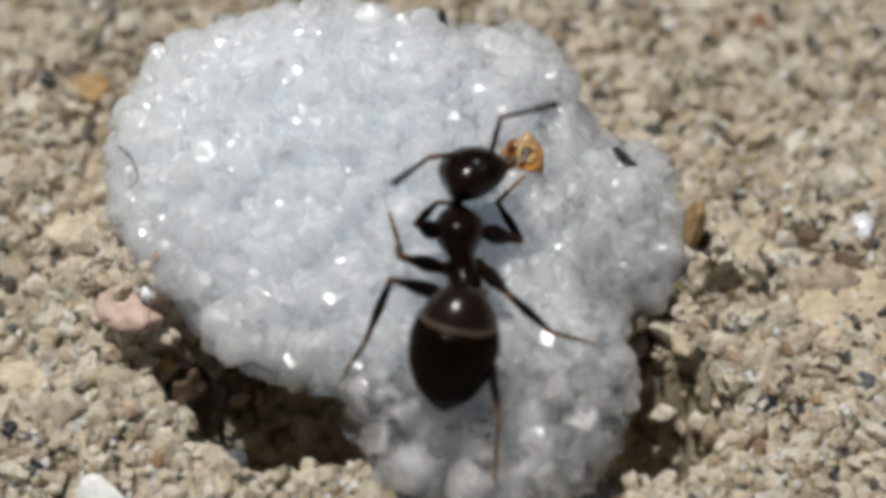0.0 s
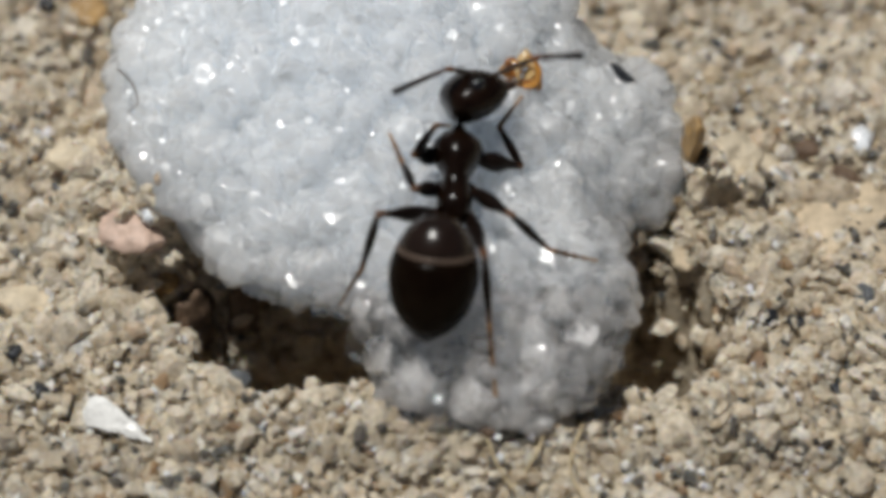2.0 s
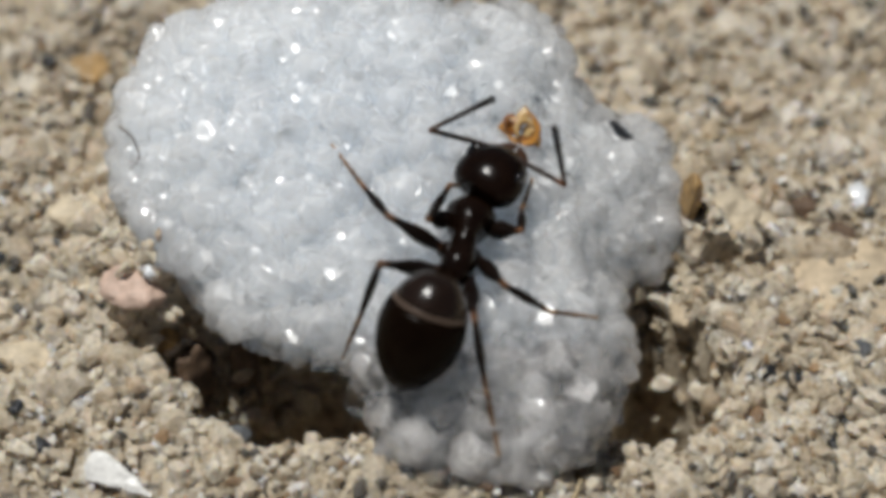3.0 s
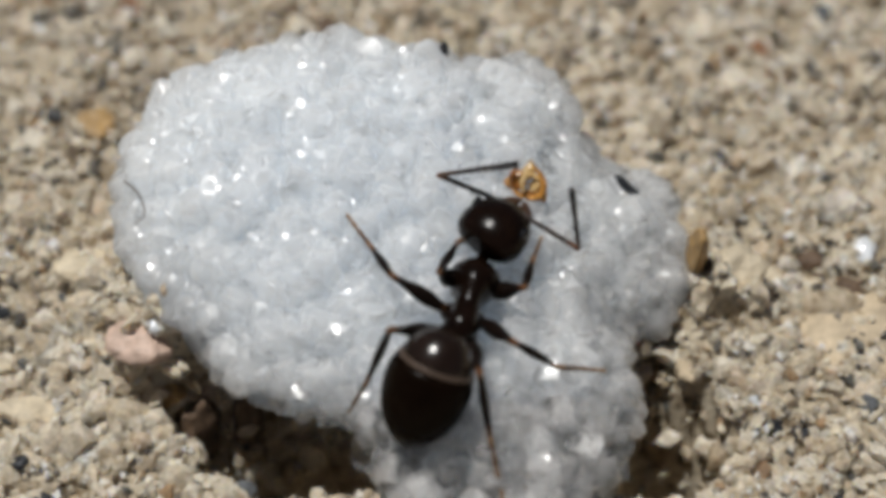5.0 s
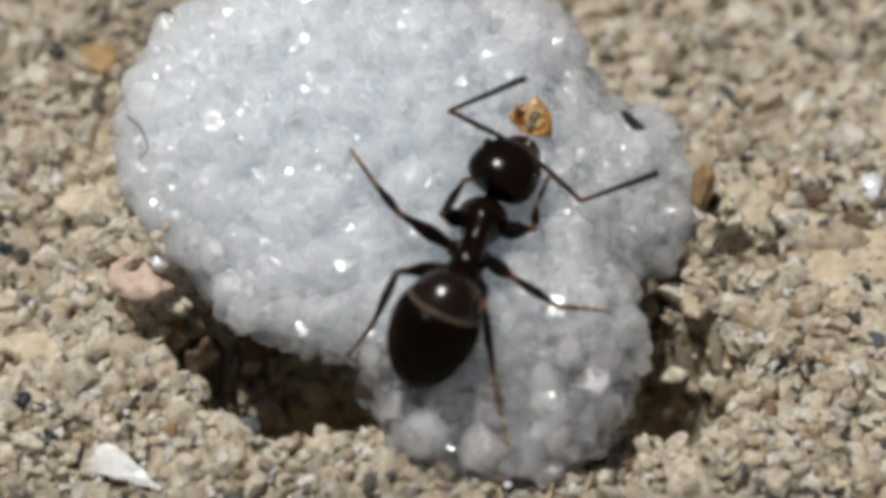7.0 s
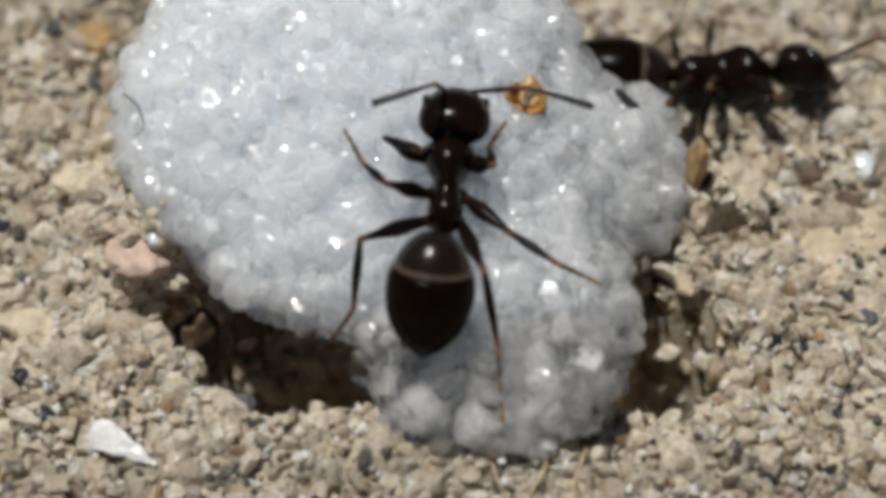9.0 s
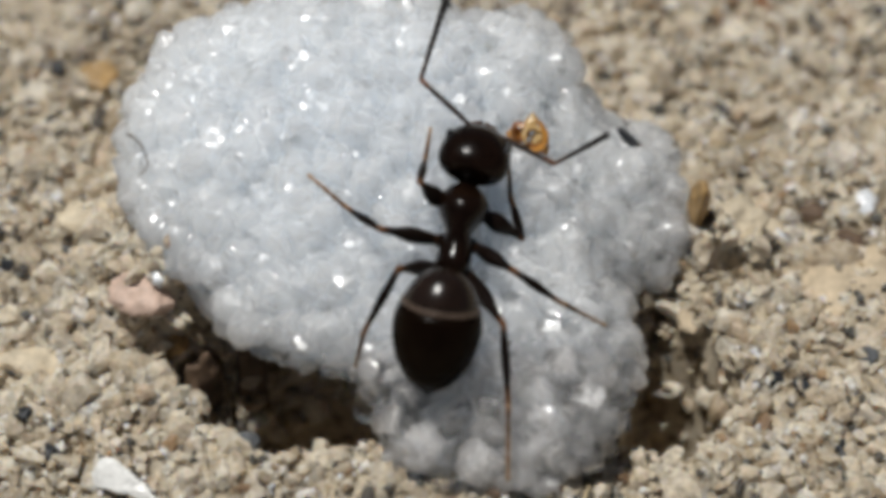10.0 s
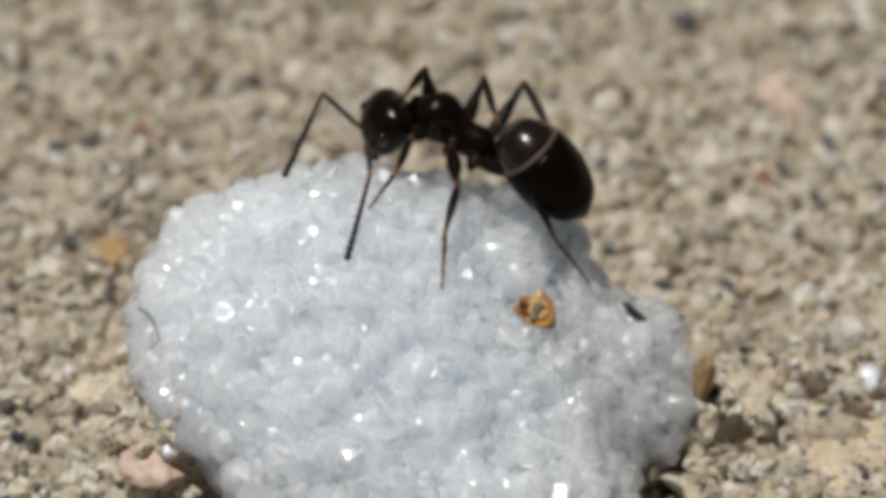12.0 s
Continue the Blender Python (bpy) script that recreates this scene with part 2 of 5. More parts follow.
# middle in the view frame's u, v, fitted to the outline the camera sees, and its height over the sand; half axes along
# x, up the face and across it; tilt of the face
LOBES = (((-1.70, 1.15, 2.05), (3.15, 2.55, 1.05), 15),
         ((-3.25, 0.55, 0.90), (1.35, 1.20, 0.95), 0),
         ((-1.00, -0.70, 1.45), (1.75, 1.55, 0.85), 18),
         ((-2.25, -0.50, 1.40), (1.35, 1.50, 0.85), 16),
         ((1.05, 1.85, 1.85), (1.10, 1.40, 0.85), 15),
         ((2.10, 0.15, 0.80), (1.70, 1.50, 0.95), 22),
         ((0.70, -0.70, 1.25), (1.75, 1.75, 0.95), 30),
         ((0.90, -2.30, 1.05), (1.90, 1.80, 0.80), 14),
         ((1.90, -1.75, 1.05), (0.85, 1.00, 0.70), 18),
         ((-0.40, 0.90, 0.90), (1.80, 1.60, 1.20), 0))
FORMS = []
for (lu, lv, lz), half, lean in LOBES:
    lw = (lz - lv * math.sin(radians(90 - ELEV))) / math.cos(radians(90 - ELEV))
    FORMS.append((S3 @ np.array((lu, lv, lw)), np.array(half), np.array(pose(0, 0, 0, lean, 0, 0).to_3x3())))
HEART = np.array((0.0, -0.9, 1.25))


def lump_depth(p):
    """Signed distance, roughly, from the lump's skin to points p (n, 3)."""
    d, power = None, 2.2
    for c, r, turn in FORMS:
        q = np.abs((p - c) @ turn) / r + 1e-9
        k = (q ** power).sum(1) ** (1 / power)
        slope = k ** (1 - power) * np.linalg.norm(q ** (power - 1) / r, axis=1)
        e = (k - 1) / slope
        if d is None:
            d = e
        else:
            h = np.clip(0.5 + 0.5 * (d - e) / 0.40, 0, 1)
            d = d * (1 - h) + e * h - 0.40 * h * (1 - h)
    return d


SKIN = {}


def surface(u, v):
    """w of the lump's skin over (u, v) of the view frame; beyond its rim, that of the rim."""
    down = Vector(S3 @ np.array((0, 0, -1.0)))
    for k in range(40):
        f = 1 - k * 0.025
        o = S3 @ np.array((-0.6 + (u + 0.6) * f, 0.6 + (v - 0.6) * f, 9.0))
        hit = SKIN["tree"].ray_cast(Vector(o), down)
        if hit[0] is not None:
            return 9.0 - hit[3]
    return 2.0


def ground_height(x, y):
    """The lie of the sand, in millimetres."""
    z = 0.30 * noise.noise((x * 0.5, y * 0.5, 3.1)) + 0.26 * noise.noise((x * 1.25, y * 1.25, 7.7)) + 0.22 * noise.noise((x * 2.3, y * 2.3, 1.3))
    for px, py, ax, ay, deep in ((-2.05, -3.25, 1.45, 1.15, 3.8), (-3.6, -2.85, 0.85, 0.55, 1.5), (3.5, -3.25, 0.90, 1.25, 3.8), (4.55, -1.25, 0.34, 0.26, 0.9)):
        q = (((x - px) / ax) ** 2 + ((y - py) / ay) ** 2) * (1 + 0.55 * noise.noise((x * 1.3, y * 1.3, 12.0)) + 0.3 * noise.noise((x * 3.1, y * 3.1, 4.0)))
        z -= deep * math.exp(-max(q, 0.0) ** 3)
    for px, py, ax, ay, up in ((-1.3, -5.2, 1.6, 0.6, 0.35), (0.9, -5.75, 2.1, 0.7, 0.55), (3.9, -5.0, 1.2, 0.8, 0.25), (4.1, -0.6, 0.7, 0.8, 0.85), (-4.7, -0.7, 0.9, 1.1, 0.40), (-4.25, -1.4, 0.8, 0.8, 1.3), (-5.0, -0.2, 0.7, 1.0, 0.8), (-3.55, -1.85, 0.6, 0.4, 0.8), (-4.05, -1.95, 0.7, 0.5, 0.7), (4.6, -1.2, 0.6, 0.9, 0.35), (-5.6, -3.6, 1.2, 1.2, 0.2)):
        z += up * math.exp(-((x - px) / ax) ** 2 - ((y - py) / ay) ** 2)
    return z


def make_ground():
    """One sheet: a fine middle, then wider and wider rings out to the horizon."""
    xs = np.linspace(-10.0, 10.0, 261)
    ys = np.linspace(-11.0, 13.0, 311)
    grow = [12, 16, 24, 40, 80, 200, 600, 2000, 8000, 40000, 400000, 4000000]
    xs = np.concatenate([[-g for g in grow[::-1]], xs, grow])
    ys = np.concatenate([[-g for g in grow[::-1]], ys, [g + 3 for g in grow]])
    verts = []
    for y in ys:
        for x in xs:
            verts.append((x, y, (ground_height(x, y) if abs(x) < 45 and abs(y) < 45 else 0.0) - 0.03 + (0.12 * noise.noise((x * 4.5, y * 4.5, 2.2)) + 0.06 * noise.noise((x * 9, y * 9, 5.2)) if abs(x) < 45 and abs(y) < 45 else 0)))
    nx = len(xs)
    faces = [(j * nx + i, j * nx + i + 1, (j + 1) * nx + i + 1, (j + 1) * nx + i) for j in range(len(ys) - 1) for i in range(nx - 1)]
    data = bpy.data.meshes.new("ground")
    data.from_pydata([(a * MM, b * MM, c * MM) for a, b, c in verts], [], faces)
    data.shade_smooth()
    data.materials.append(M_BED)
    return tagged(new("ground", data), "pale tan sand with hollows beside a sugar lump", "sand", kind="structure")


ground = make_ground()


def rock(seed, level=2):
    """Unit grain shape: (verts, faces)."""
    rng = random.Random(seed)
    bm = bmesh.new()
    bmesh.ops.create_icosphere(bm, subdivisions=level, radius=1.0)
    planes = [(Vector((rng.gauss(0, 1), rng.gauss(0, 1), rng.gauss(0, 1))).normalized(), rng.uniform(0.36, 0.80)) for _ in range(9)]
    stretch = Vector((rng.uniform(0.9, 1.5), rng.uniform(0.75, 1.25), rng.uniform(0.7, 1.0)))
    off = Vector((seed * 3.1, 0, 0))
    for v in bm.verts:
        d = v.co.normalized()
        r = 1.0
        for n, h in planes:
            k = d.dot(n)
            if k > 0.05:
                r = min(r, h / k)
        r *= 1 + 0.20 * noise.noise(d * 1.9 + off) + 0.10 * noise.noise(d * 4.2 + off)
        v.co = Vector((d.x * stretch.x, d.y * stretch.y, d.z * stretch.z)) * r
    bm.verts.ensure_lookup_table()
    v = np.array([p.co[:] for p in bm.verts])
    f = np.array([[q.index for q in p.verts] for p in bm.faces])
    bm.free()
    return v, f


ROCKS = [rock(i) for i in range(24)]
CHIPS = [rock(50 + i, 1) for i in range(12)]


def random_turns(n, rng):
    q = rng.normal(size=(n, 4))
    q /= np.linalg.norm(q, axis=1)[:, None]
    w, x, y, z = q.T
    return np.stack([1 - 2 * (y * y + z * z), 2 * (x * y - z * w), 2 * (x * z + y * w), 2 * (x * y + z * w), 1 - 2 * (x * x + z * z), 2 * (y * z - x * w),
                     2 * (x * z - y * w), 2 * (y * z + x * w), 1 - 2 * (x * x + y * y)], 1).reshape(n, 3, 3)


def heap(name, places, sizes, shapes, mat, parent, rng, smooth, label=""):
    """Many small pieces joined into one mesh."""
    turns = random_turns(len(places), rng)
    vs, fs, at = [], [], 0
    which = rng.integers(0, len(shapes), len(places))
    for k, (v, f) in enumerate(shapes):
        sel = np.where(which == k)[0]
        if not len(sel):
            continue
        w = np.einsum("nij,vj->nvi", turns[sel], v) * sizes[sel][:, None, None] + places[sel][:, None, :]
        vs.append(w.reshape(-1, 3))
        fs.append((f[None] + (np.arange(len(sel)) * len(v))[:, None, None] + at).reshape(-1, 3))
        at += len(sel) * len(v)
    vs, fs = np.concatenate(vs) * MM, np.concatenate(fs)
    data = bpy.data.meshes.new(name)
    data.vertices.add(len(vs))
    data.vertices.foreach_set("co", vs.ravel())
    data.loops.add(fs.size)
    data.loops.foreach_set("vertex_index", fs.ravel().astype(np.int32))
    data.polygons.add(len(fs))
    data.polygons.foreach_set("loop_start", np.arange(0, fs.size, 3, dtype=np.int32))
    data.update(calc_edges=True)
    data.validate()
    data.shade_smooth() if smooth else data.shade_flat()
    data.materials.append(mat)
    ob = new(name, data)
    ob.parent = parent
    return tagged(ob, label, kind="stuff")


# ---- the sugar lump ----
def crystal_shape(seed):
    rng = random.Random(100 + seed)
    bm = bmesh.new()
    box = (rng.uniform(0.75, 1.0), rng.uniform(0.7, 1.0), rng.uniform(0.6, 0.95))
    for sx in (-1, 1):
        for sy in (-1, 1):
            for sz in (-1, 1):
                c = Vector((sx * box[0], sy * box[1], sz * box[2]))
                for k in range(3):
                    p = c.copy()
                    p[k] *= rng.uniform(0.45, 0.75)
                    bm.verts.new(p * rng.uniform(0.86, 1.02))
    hull = bmesh.ops.convex_hull(bm, input=bm.verts)
    loose = [v for v in bm.verts if not v.link_faces]
    bmesh.ops.delete(bm, geom=loose, context="VERTS")
    bmesh.ops.triangulate(bm, faces=bm.faces)
    bmesh.ops.recalc_face_normals(bm, faces=bm.faces)
    bm.verts.index_update()
    v = np.array([p.co[:] for p in bm.verts])
    f = np.array([[q.index for q in p.verts] for p in bm.faces])
    bm.free()
    return v, f


def mesh_of(name, shape, mat, smooth):
    v, f = shape
    data = bpy.data.meshes.new(name)
    data.from_pydata((v * MM).tolist(), [], f.tolist())
    data.shade_smooth() if smooth else data.shade_flat()
    data.materials.append(mat)
    return data


def make_lump():
    lump = tagged(new("sugar_lump"), "white translucent lump of caked sugar crystals resting on sand", "sugar")
    lump.matrix_basis = mm_pose(0, -1, 0)
    move = np.array((0, -1.0, 0))
    rng = np.random.default_rng(5)
    bm = bmesh.new()
    bmesh.ops.create_icosphere(bm, subdivisions=8, radius=1.0)
    dirs = np.array([v.co[:] for v in bm.verts])
    dirs /= np.linalg.norm(dirs, axis=1)[:, None]
    lo, hi = np.full(len(dirs), 0.1), np.full(len(dirs), 9.0)
    for _ in range(15):
        r = (lo + hi) / 2
        inside = lump_depth(HEART + dirs * r[:, None]) < 0
        lo, hi = np.where(inside, r, lo), np.where(inside, hi, r)
    p = HEART + dirs * r[:, None]
    eps = 1e-3
    grad = np.stack([lump_depth(p + eps * np.eye(3)[k]) - lump_depth(p - eps * np.eye(3)[k]) for k in range(3)], 1)
    grad /= np.linalg.norm(grad, axis=1)[:, None]
    area = r * r / np.clip((grad * dirs).sum(1), 0.2, 1)
    # crystals grown together: each lifts the skin to its own flat faces
    chance = area / area.sum()
    pick = rng.choice(len(p), 4200, replace=False, p=chance)
    foot = np.clip((-1.75 - (p @ S3)[:, 1]) / 0.7, 0, 1)
    size = np.clip(rng.lognormal(math.log(0.115), 0.40, len(pick)), 0.06, 0.26)
    coarse = np.arange(len(pick)) < 700
    size = np.where(coarse, rng.uniform(0.17, 0.30, len(pick)), size)
    size = np.where((foot[pick] > 0.3) & (rng.random(len(pick)) < 0.3), rng.uniform(0.20, 0.38, len(pick)), size)
    turns = random_turns(len(pick), rng)
    sides = rng.uniform(0.7, 1.0, (len(pick), 3))
    middle = p[pick] - grad[pick] * (size * np.where(coarse, rng.uniform(0.05, 0.50, len(pick)), rng.uniform(0.3, 0.9, len(pick))))[:, None]
    cell = 0.5
    buckets = {}
    for n, key in enumerate(map(tuple, np.floor(p / cell).astype(int))):
        buckets.setdefault(key, []).append(n)
    buckets = {k: np.array(v) for k, v in buckets.items()}
    high = np.full(len(p), -0.16)
    owner = -np.arange(1, len(p) + 1)
    # rounded knobs under the crystals
    rim = np.where(np.abs(grad[:, 2]) < 0.5)[0]
    for i in np.concatenate([rng.choice(len(p), 520, replace=False, p=chance), rng.choice(rim, 170, replace=False, p=area[rim] / area[rim].sum())]):
        r0 = rng.uniform(0.22, 0.42)
        hub = p[i] - grad[i] * r0 * (rng.uniform(0.0, 0.4) if grad[i][2] < 0.5 else rng.uniform(0.40, 0.72))
        c = np.floor(hub / cell).astype(int)
        near = np.concatenate([buckets[q] for q in ((c[0] + a, c[1] + d, c[2] + e) for a in (-1, 0, 1) for d in (-1, 0, 1) for e in (-1, 0, 1)) if q in buckets])
        q = p[near] - hub
        along = (q * grad[near]).sum(1)
        root = along ** 2 - (q ** 2).sum(1) + r0 * r0
        ok = root > 0
        high[near[ok]] = np.maximum(high[near[ok]], -along[ok] + np.sqrt(root[ok]))
    middle += grad[pick] * (0.8 * np.clip(high[pick], 0, None))[:, None]
    for k in range(len(pick)):
        c = np.floor(middle[k] / cell).astype(int)
        near = [buckets[q] for q in ((c[0] + a, c[1] + d, c[2] + e) for a in (-1, 0, 1) for d in (-1, 0, 1) for e in (-1, 0, 1)) if q in buckets]
        if not near:
            continue
        near = np.concatenate(near)
        near = near[((p[near] - middle[k]) ** 2).sum(1) < (1.7 * size[k]) ** 2]
        q = (p[near] - middle[k]) @ turns[k]
        n = grad[near] @ turns[k]
        box = sides[k] * size[k]
        # where the normal through the point leaves the crystal
        n = np.where(np.abs(n) < 1e-6, 1e-6, n)
        far = (np.sign(n) * box - q) / n
        enter = ((-np.sign(n) * box - q) / n).max(1)
        leave = far.min(1)
        corner = (np.abs(q + n * leave[:, None]).sum(1) - 1.9 * size[k]).clip(0)
        ok = leave > enter
        lift = np.minimum(leave[ok] - 0.6 * corner[ok], 0.46)
        wins = lift > high[near[ok]]
        owner[near[ok][wins]] = k
        high[near[ok]] = np.maximum(high[near[ok]], lift)
    p2 = p + grad * (high - 0.10)[:, None] - move
    p2 += 0.006 * np.array([noise.noise_vector(Vector(q) * 6.0)[:] for q in p2])
    for v, q in zip(bm.verts, p2):
        v.co = q
    bmesh.ops.smooth_vert(bm, verts=bm.verts, factor=0.15, use_axis_x=True, use_axis_y=True, use_axis_z=True)
    whole = bm.copy()
    bmesh.ops.translate(whole, vec=Vector(move), verts=whole.verts)
    SKIN["tree"] = BVHTree.FromBMesh(whole)
    whole.free()
    # on the foot the white core lies deeper, under clear single crystals
    deep = foot * np.array([0.04 + 0.55 * max(0.0, noise.noise(Vector(q) * 1.7)) for q in p])
    for v, q in zip(bm.verts, grad * deep[:, None]):
        v.co -= Vector(q)
    core = part("core", bm, M_CORE, lump, "caked white sugar")
    core.data.materials.append(M_SUGAR_FOOT)
    corner = np.empty(len(core.data.loops), np.int32)
    core.data.loops.foreach_get("vertex_index", corner)
    loose = foot[corner.reshape(-1, 3)].mean(1) + rng.normal(0, 0.04, len(corner) // 3) > 0.35
    core.data.polygons.foreach_set("material_index", loose.astype(np.int32))
    tri = owner[corner.reshape(-1, 3)]
    core.data.polygons.foreach_set("use_smooth", ~((tri[:, 0] == tri[:, 1]) & (tri[:, 1] == tri[:, 2])))
    shapes = [crystal_shape(i) for i in range(12)]
    front = np.where((foot > 0.1) & (p[:, 2] > 0.0) & (grad[:, 1] < 0.5))[0]
    front = rng.choice(front, 200, replace=False, p=area[front] / area[front].sum())
    meshes = [mesh_of("crystal", s, M_GLASS if i % 5 else M_SUGAR_FOOT, False) for i, s in enumerate(shapes)]
    spins = random_turns(len(front), rng)
    for k, i in enumerate(front):
        big = float(np.clip(rng.lognormal(math.log(0.18), 0.35), 0.09, 0.34))
        ob = new("crystal", meshes[k % len(meshes)])
        ob.parent = lump
        down = big * rng.uniform(-0.15, 0.45)
        ob.matrix_basis = Matrix.LocRotScale(Vector(p[i] - grad[i] * down - move) * MM, Matrix(spins[k].tolist()).to_quaternion(), Vector((big,) * 3))
    return lump


sugar_lump = make_lump()


# ---- ants ----
FEMUR = {1: 0.82, 2: 1.02, 3: 1.34}
TIBIA = {1: 0.68, 2: 0.85, 3: 1.15}
TARSUS = {1: 0.80, 2: 0.90, 3: 1.15}
HIPS = {"L1": (-0.27, 0.42, -0.22), "R1": (0.27, 0.42, -0.22), "L2": (-0.26, -0.10, -0.24), "R2": (0.26, -0.10, -0.24),
        "L3": (-0.23, -0.52, -0.20), "R3": (0.23, -0.52, -0.20)}
SCAPE, WHIP = 1.05, 1.45


def limb(length, r0, r1, bulge, seg=10):
    n = 9
    st = []
    for i in range(n):
        f = i / (n - 1)
        r = r0 + (r1 - r0) * f + bulge * math.sin(math.pi * min(1, f * 1.15)) ** 2
        st.append((f * length, r, r, 0, 0))
    st = [(-r0 * 0.6, r0 * 0.5, r0 * 0.5, 0, 0)] + st + [(length + r1 * 0.6, r1 * 0.5, r1 * 0.5, 0, 0)]
    return skin(st, seg)


def beads(length, n, r0, r1):
    """A thread of short joints."""
    st = []
    for i in range(n):
        r = r0 + (r1 - r0) * i / (n - 1)
        a, b = length * i / n, length * (i + 1) / n
        st += [(a, r * 0.72, r * 0.72, 0, 0), (a + (b - a) * 0.35, r, r, 0, 0), (a + (b - a) * 0.8, r * 1.05, r * 1.05, 0, 0)]
    st.append((length, r1 * 0.4, r1 * 0.4, 0, 0))
    return skin(st, 8)


def make_ant(label, scale=1.0):
    ant = tagged(new("ant"), label, "ant", group="garden ants")
    parts = {}
    trunk = curve_points([(-0.80, 0.08, 0.09, 0, -0.08), (-0.70, 0.18, 0.20, 0, -0.06), (-0.48, 0.265, 0.29, 0, -0.02), (-0.18, 0.235, 0.30, 0, -0.06),
                          (0.02, 0.20, 0.34, 0, -0.04), (0.25, 0.33, 0.42, 0, -0.03), (0.47, 0.39, 0.41, 0, -0.04), (0.65, 0.29, 0.25, 0, -0.04), (0.78, 0.13, 0.13, 0, -0.06), (0.86, 0.09, 0.09, 0, -0.06)], 32)
    part("thorax", skin(trunk, 24), M_BODY, ant)
    node_st = curve_points([(-0.06, 0.07, 0.07, 0, -0.06), (-0.01, 0.13, 0.20, 0, 0.02), (0.05, 0.12, 0.17, 0, 0.0), (0.12, 0.07, 0.07, 0, -0.06)], 10)
    part("petiole", skin(node_st, 14), M_BODY, ant, m=mm_pose(0, -0.88, -0.02))
    # hind body: a pale soft inside with four dark plates over it
    g = part("gaster", skin(curve_points([(0.94, 0.06, 0.06, 0, -0.05), (0.84, 0.26, 0.24, 0, -0.02), (0.55, 0.50, 0.46, 0, 0), (0.1, 0.63, 0.56, 0, 0), (-0.35, 0.58, 0.52, 0, 0), (-0.72, 0.34, 0.32, 0, 0), (-0.88, 0.05, 0.05, 0, 0)], 24), 28), M_BAND, ant)
    bmesh_scale = Matrix.Diagonal((0.80, 0.86, 0.86, 1.0))
    g.data.transform(bmesh_scale)
    cuts = ((1.12, 0.64), (0.645, 0.57), (0.545, -0.50), (-0.48, -0.74), (-0.72, -0.90))
    outline = np.array(curve_points([(1.14, 0.12, 0.10, 0, 0), (1.06, 0.34, 0.30, 0, 0), (0.78, 0.58, 0.50, 0, 0), (0.30, 0.755, 0.61, 0, 0), (-0.22, 0.68, 0.57, 0, 0), (-0.62, 0.42, 0.40, 0, 0), (-0.90, 0.03, 0.03, 0, 0)], 60))
    for k, (a, b) in enumerate(cuts):
        ys = np.linspace(a, b, 12)
        st = []
        for y in ys:
            w = 0.87 * np.interp(-y, -outline[:, 0], outline[:, 1])
            h = np.interp(-y, -outline[:, 0], outline[:, 2])
            ease = 1 - 0.03 * (y == ys[-1])
            st.append((float(y) * 0.95, float(w * ease), float(h * ease) * 0.95, 0, 0))
        part("gaster_plate", skin(st, 28), (M_BROWN, M_BAND, M_GASTER, M_GASTER, M_GASTER)[k], g, "pale brown band" if k == 1 else "")
    parts["gaster"] = g
    h = part("head", skin(curve_points([(-0.45, 0.14, 0.09, 0, 0.0), (-0.42, 0.37, 0.24, 0, 0.0), (-0.28, 0.515, 0.34, 0, 0.0), (-0.03, 0.54, 0.385, 0, 0.0), (0.24, 0.46, 0.33, 0, -0.02), (0.42, 0.33, 0.22, 0, -0.05), (0.52, 0.20, 0.11, 0, -0.08)], 24), 28), M_BODY, ant)
    for s in (-1, 1):
        bm = bmesh.new()
        bmesh.ops.create_uvsphere(bm, u_segments=14, v_segments=10, radius=1.0)
        bmesh.ops.scale(bm, vec=(0.07, 0.125, 0.11), verts=bm.verts)
        part("eye", bm, M_EYE, h, m=mm_pose(s * 0.44, 0.06, 0.17, 0, 0, s * -8))
        jaw = skin(curve_points([(0.0, 0.10, 0.06, 0, 0), (0.14, 0.11, 0.06, -s * 0.02, 0), (0.22, 0.08, 0.05, -s * 0.08, 0), (0.28, 0.02, 0.02, -s * 0.14, 0)], 8), 10)
        part("mandible", jaw, M_JAW, h, "reddish brown jaw", m=mm_pose(s * 0.17, 0.42, -0.10))
    parts["head"] = h
    for side, s in (("AL", -1), ("AR", 1)):
        a = part("antenna", limb(SCAPE, 0.032, 0.040, 0.006, 8), M_SCAPE, ant)
        f = part("antenna_whip", beads(WHIP, 11, 0.034, 0.056), M_FEELER, a)
        parts[side] = (a, f)
    for key, (x, y, z) in HIPS.items():
        k = int(key[1])
        bm = bmesh.new()
        bmesh.ops.create_uvsphere(bm, u_segments=12, v_segments=8, radius=1.0)
        bmesh.ops.scale(bm, vec=(0.13, 0.15 if k == 1 else 0.12, 0.20), verts=bm.verts)
        part("coxa", bm, M_BODY, ant, m=mm_pose(x * 0.8, y + (0.05 if k == 1 else 0.0), z + 0.0, 0, 25 if x < 0 else -25, 0))
        leg = part("leg", limb(FEMUR[k], 0.080, 0.052, 0.080 if k == 1 else 0.058), M_LEG, ant)
        tib = part("shin", limb(TIBIA[k], 0.050, 0.042, 0.026), M_SHIN, leg)
        foot = part("foot", beads(TARSUS[k], 5, 0.042, 0.026), M_TARSUS, leg, "slender amber foot")
        parts[key] = (leg, tib, foot)
    return ant, parts


ANT_LABEL = "shiny black-brown ant"
ant_main, main_parts = make_ant(ANT_LABEL + " feeding on a lump of sugar")
passers = [make_ant(ANT_LABEL + " hurrying over the sand") for _ in range(5)]


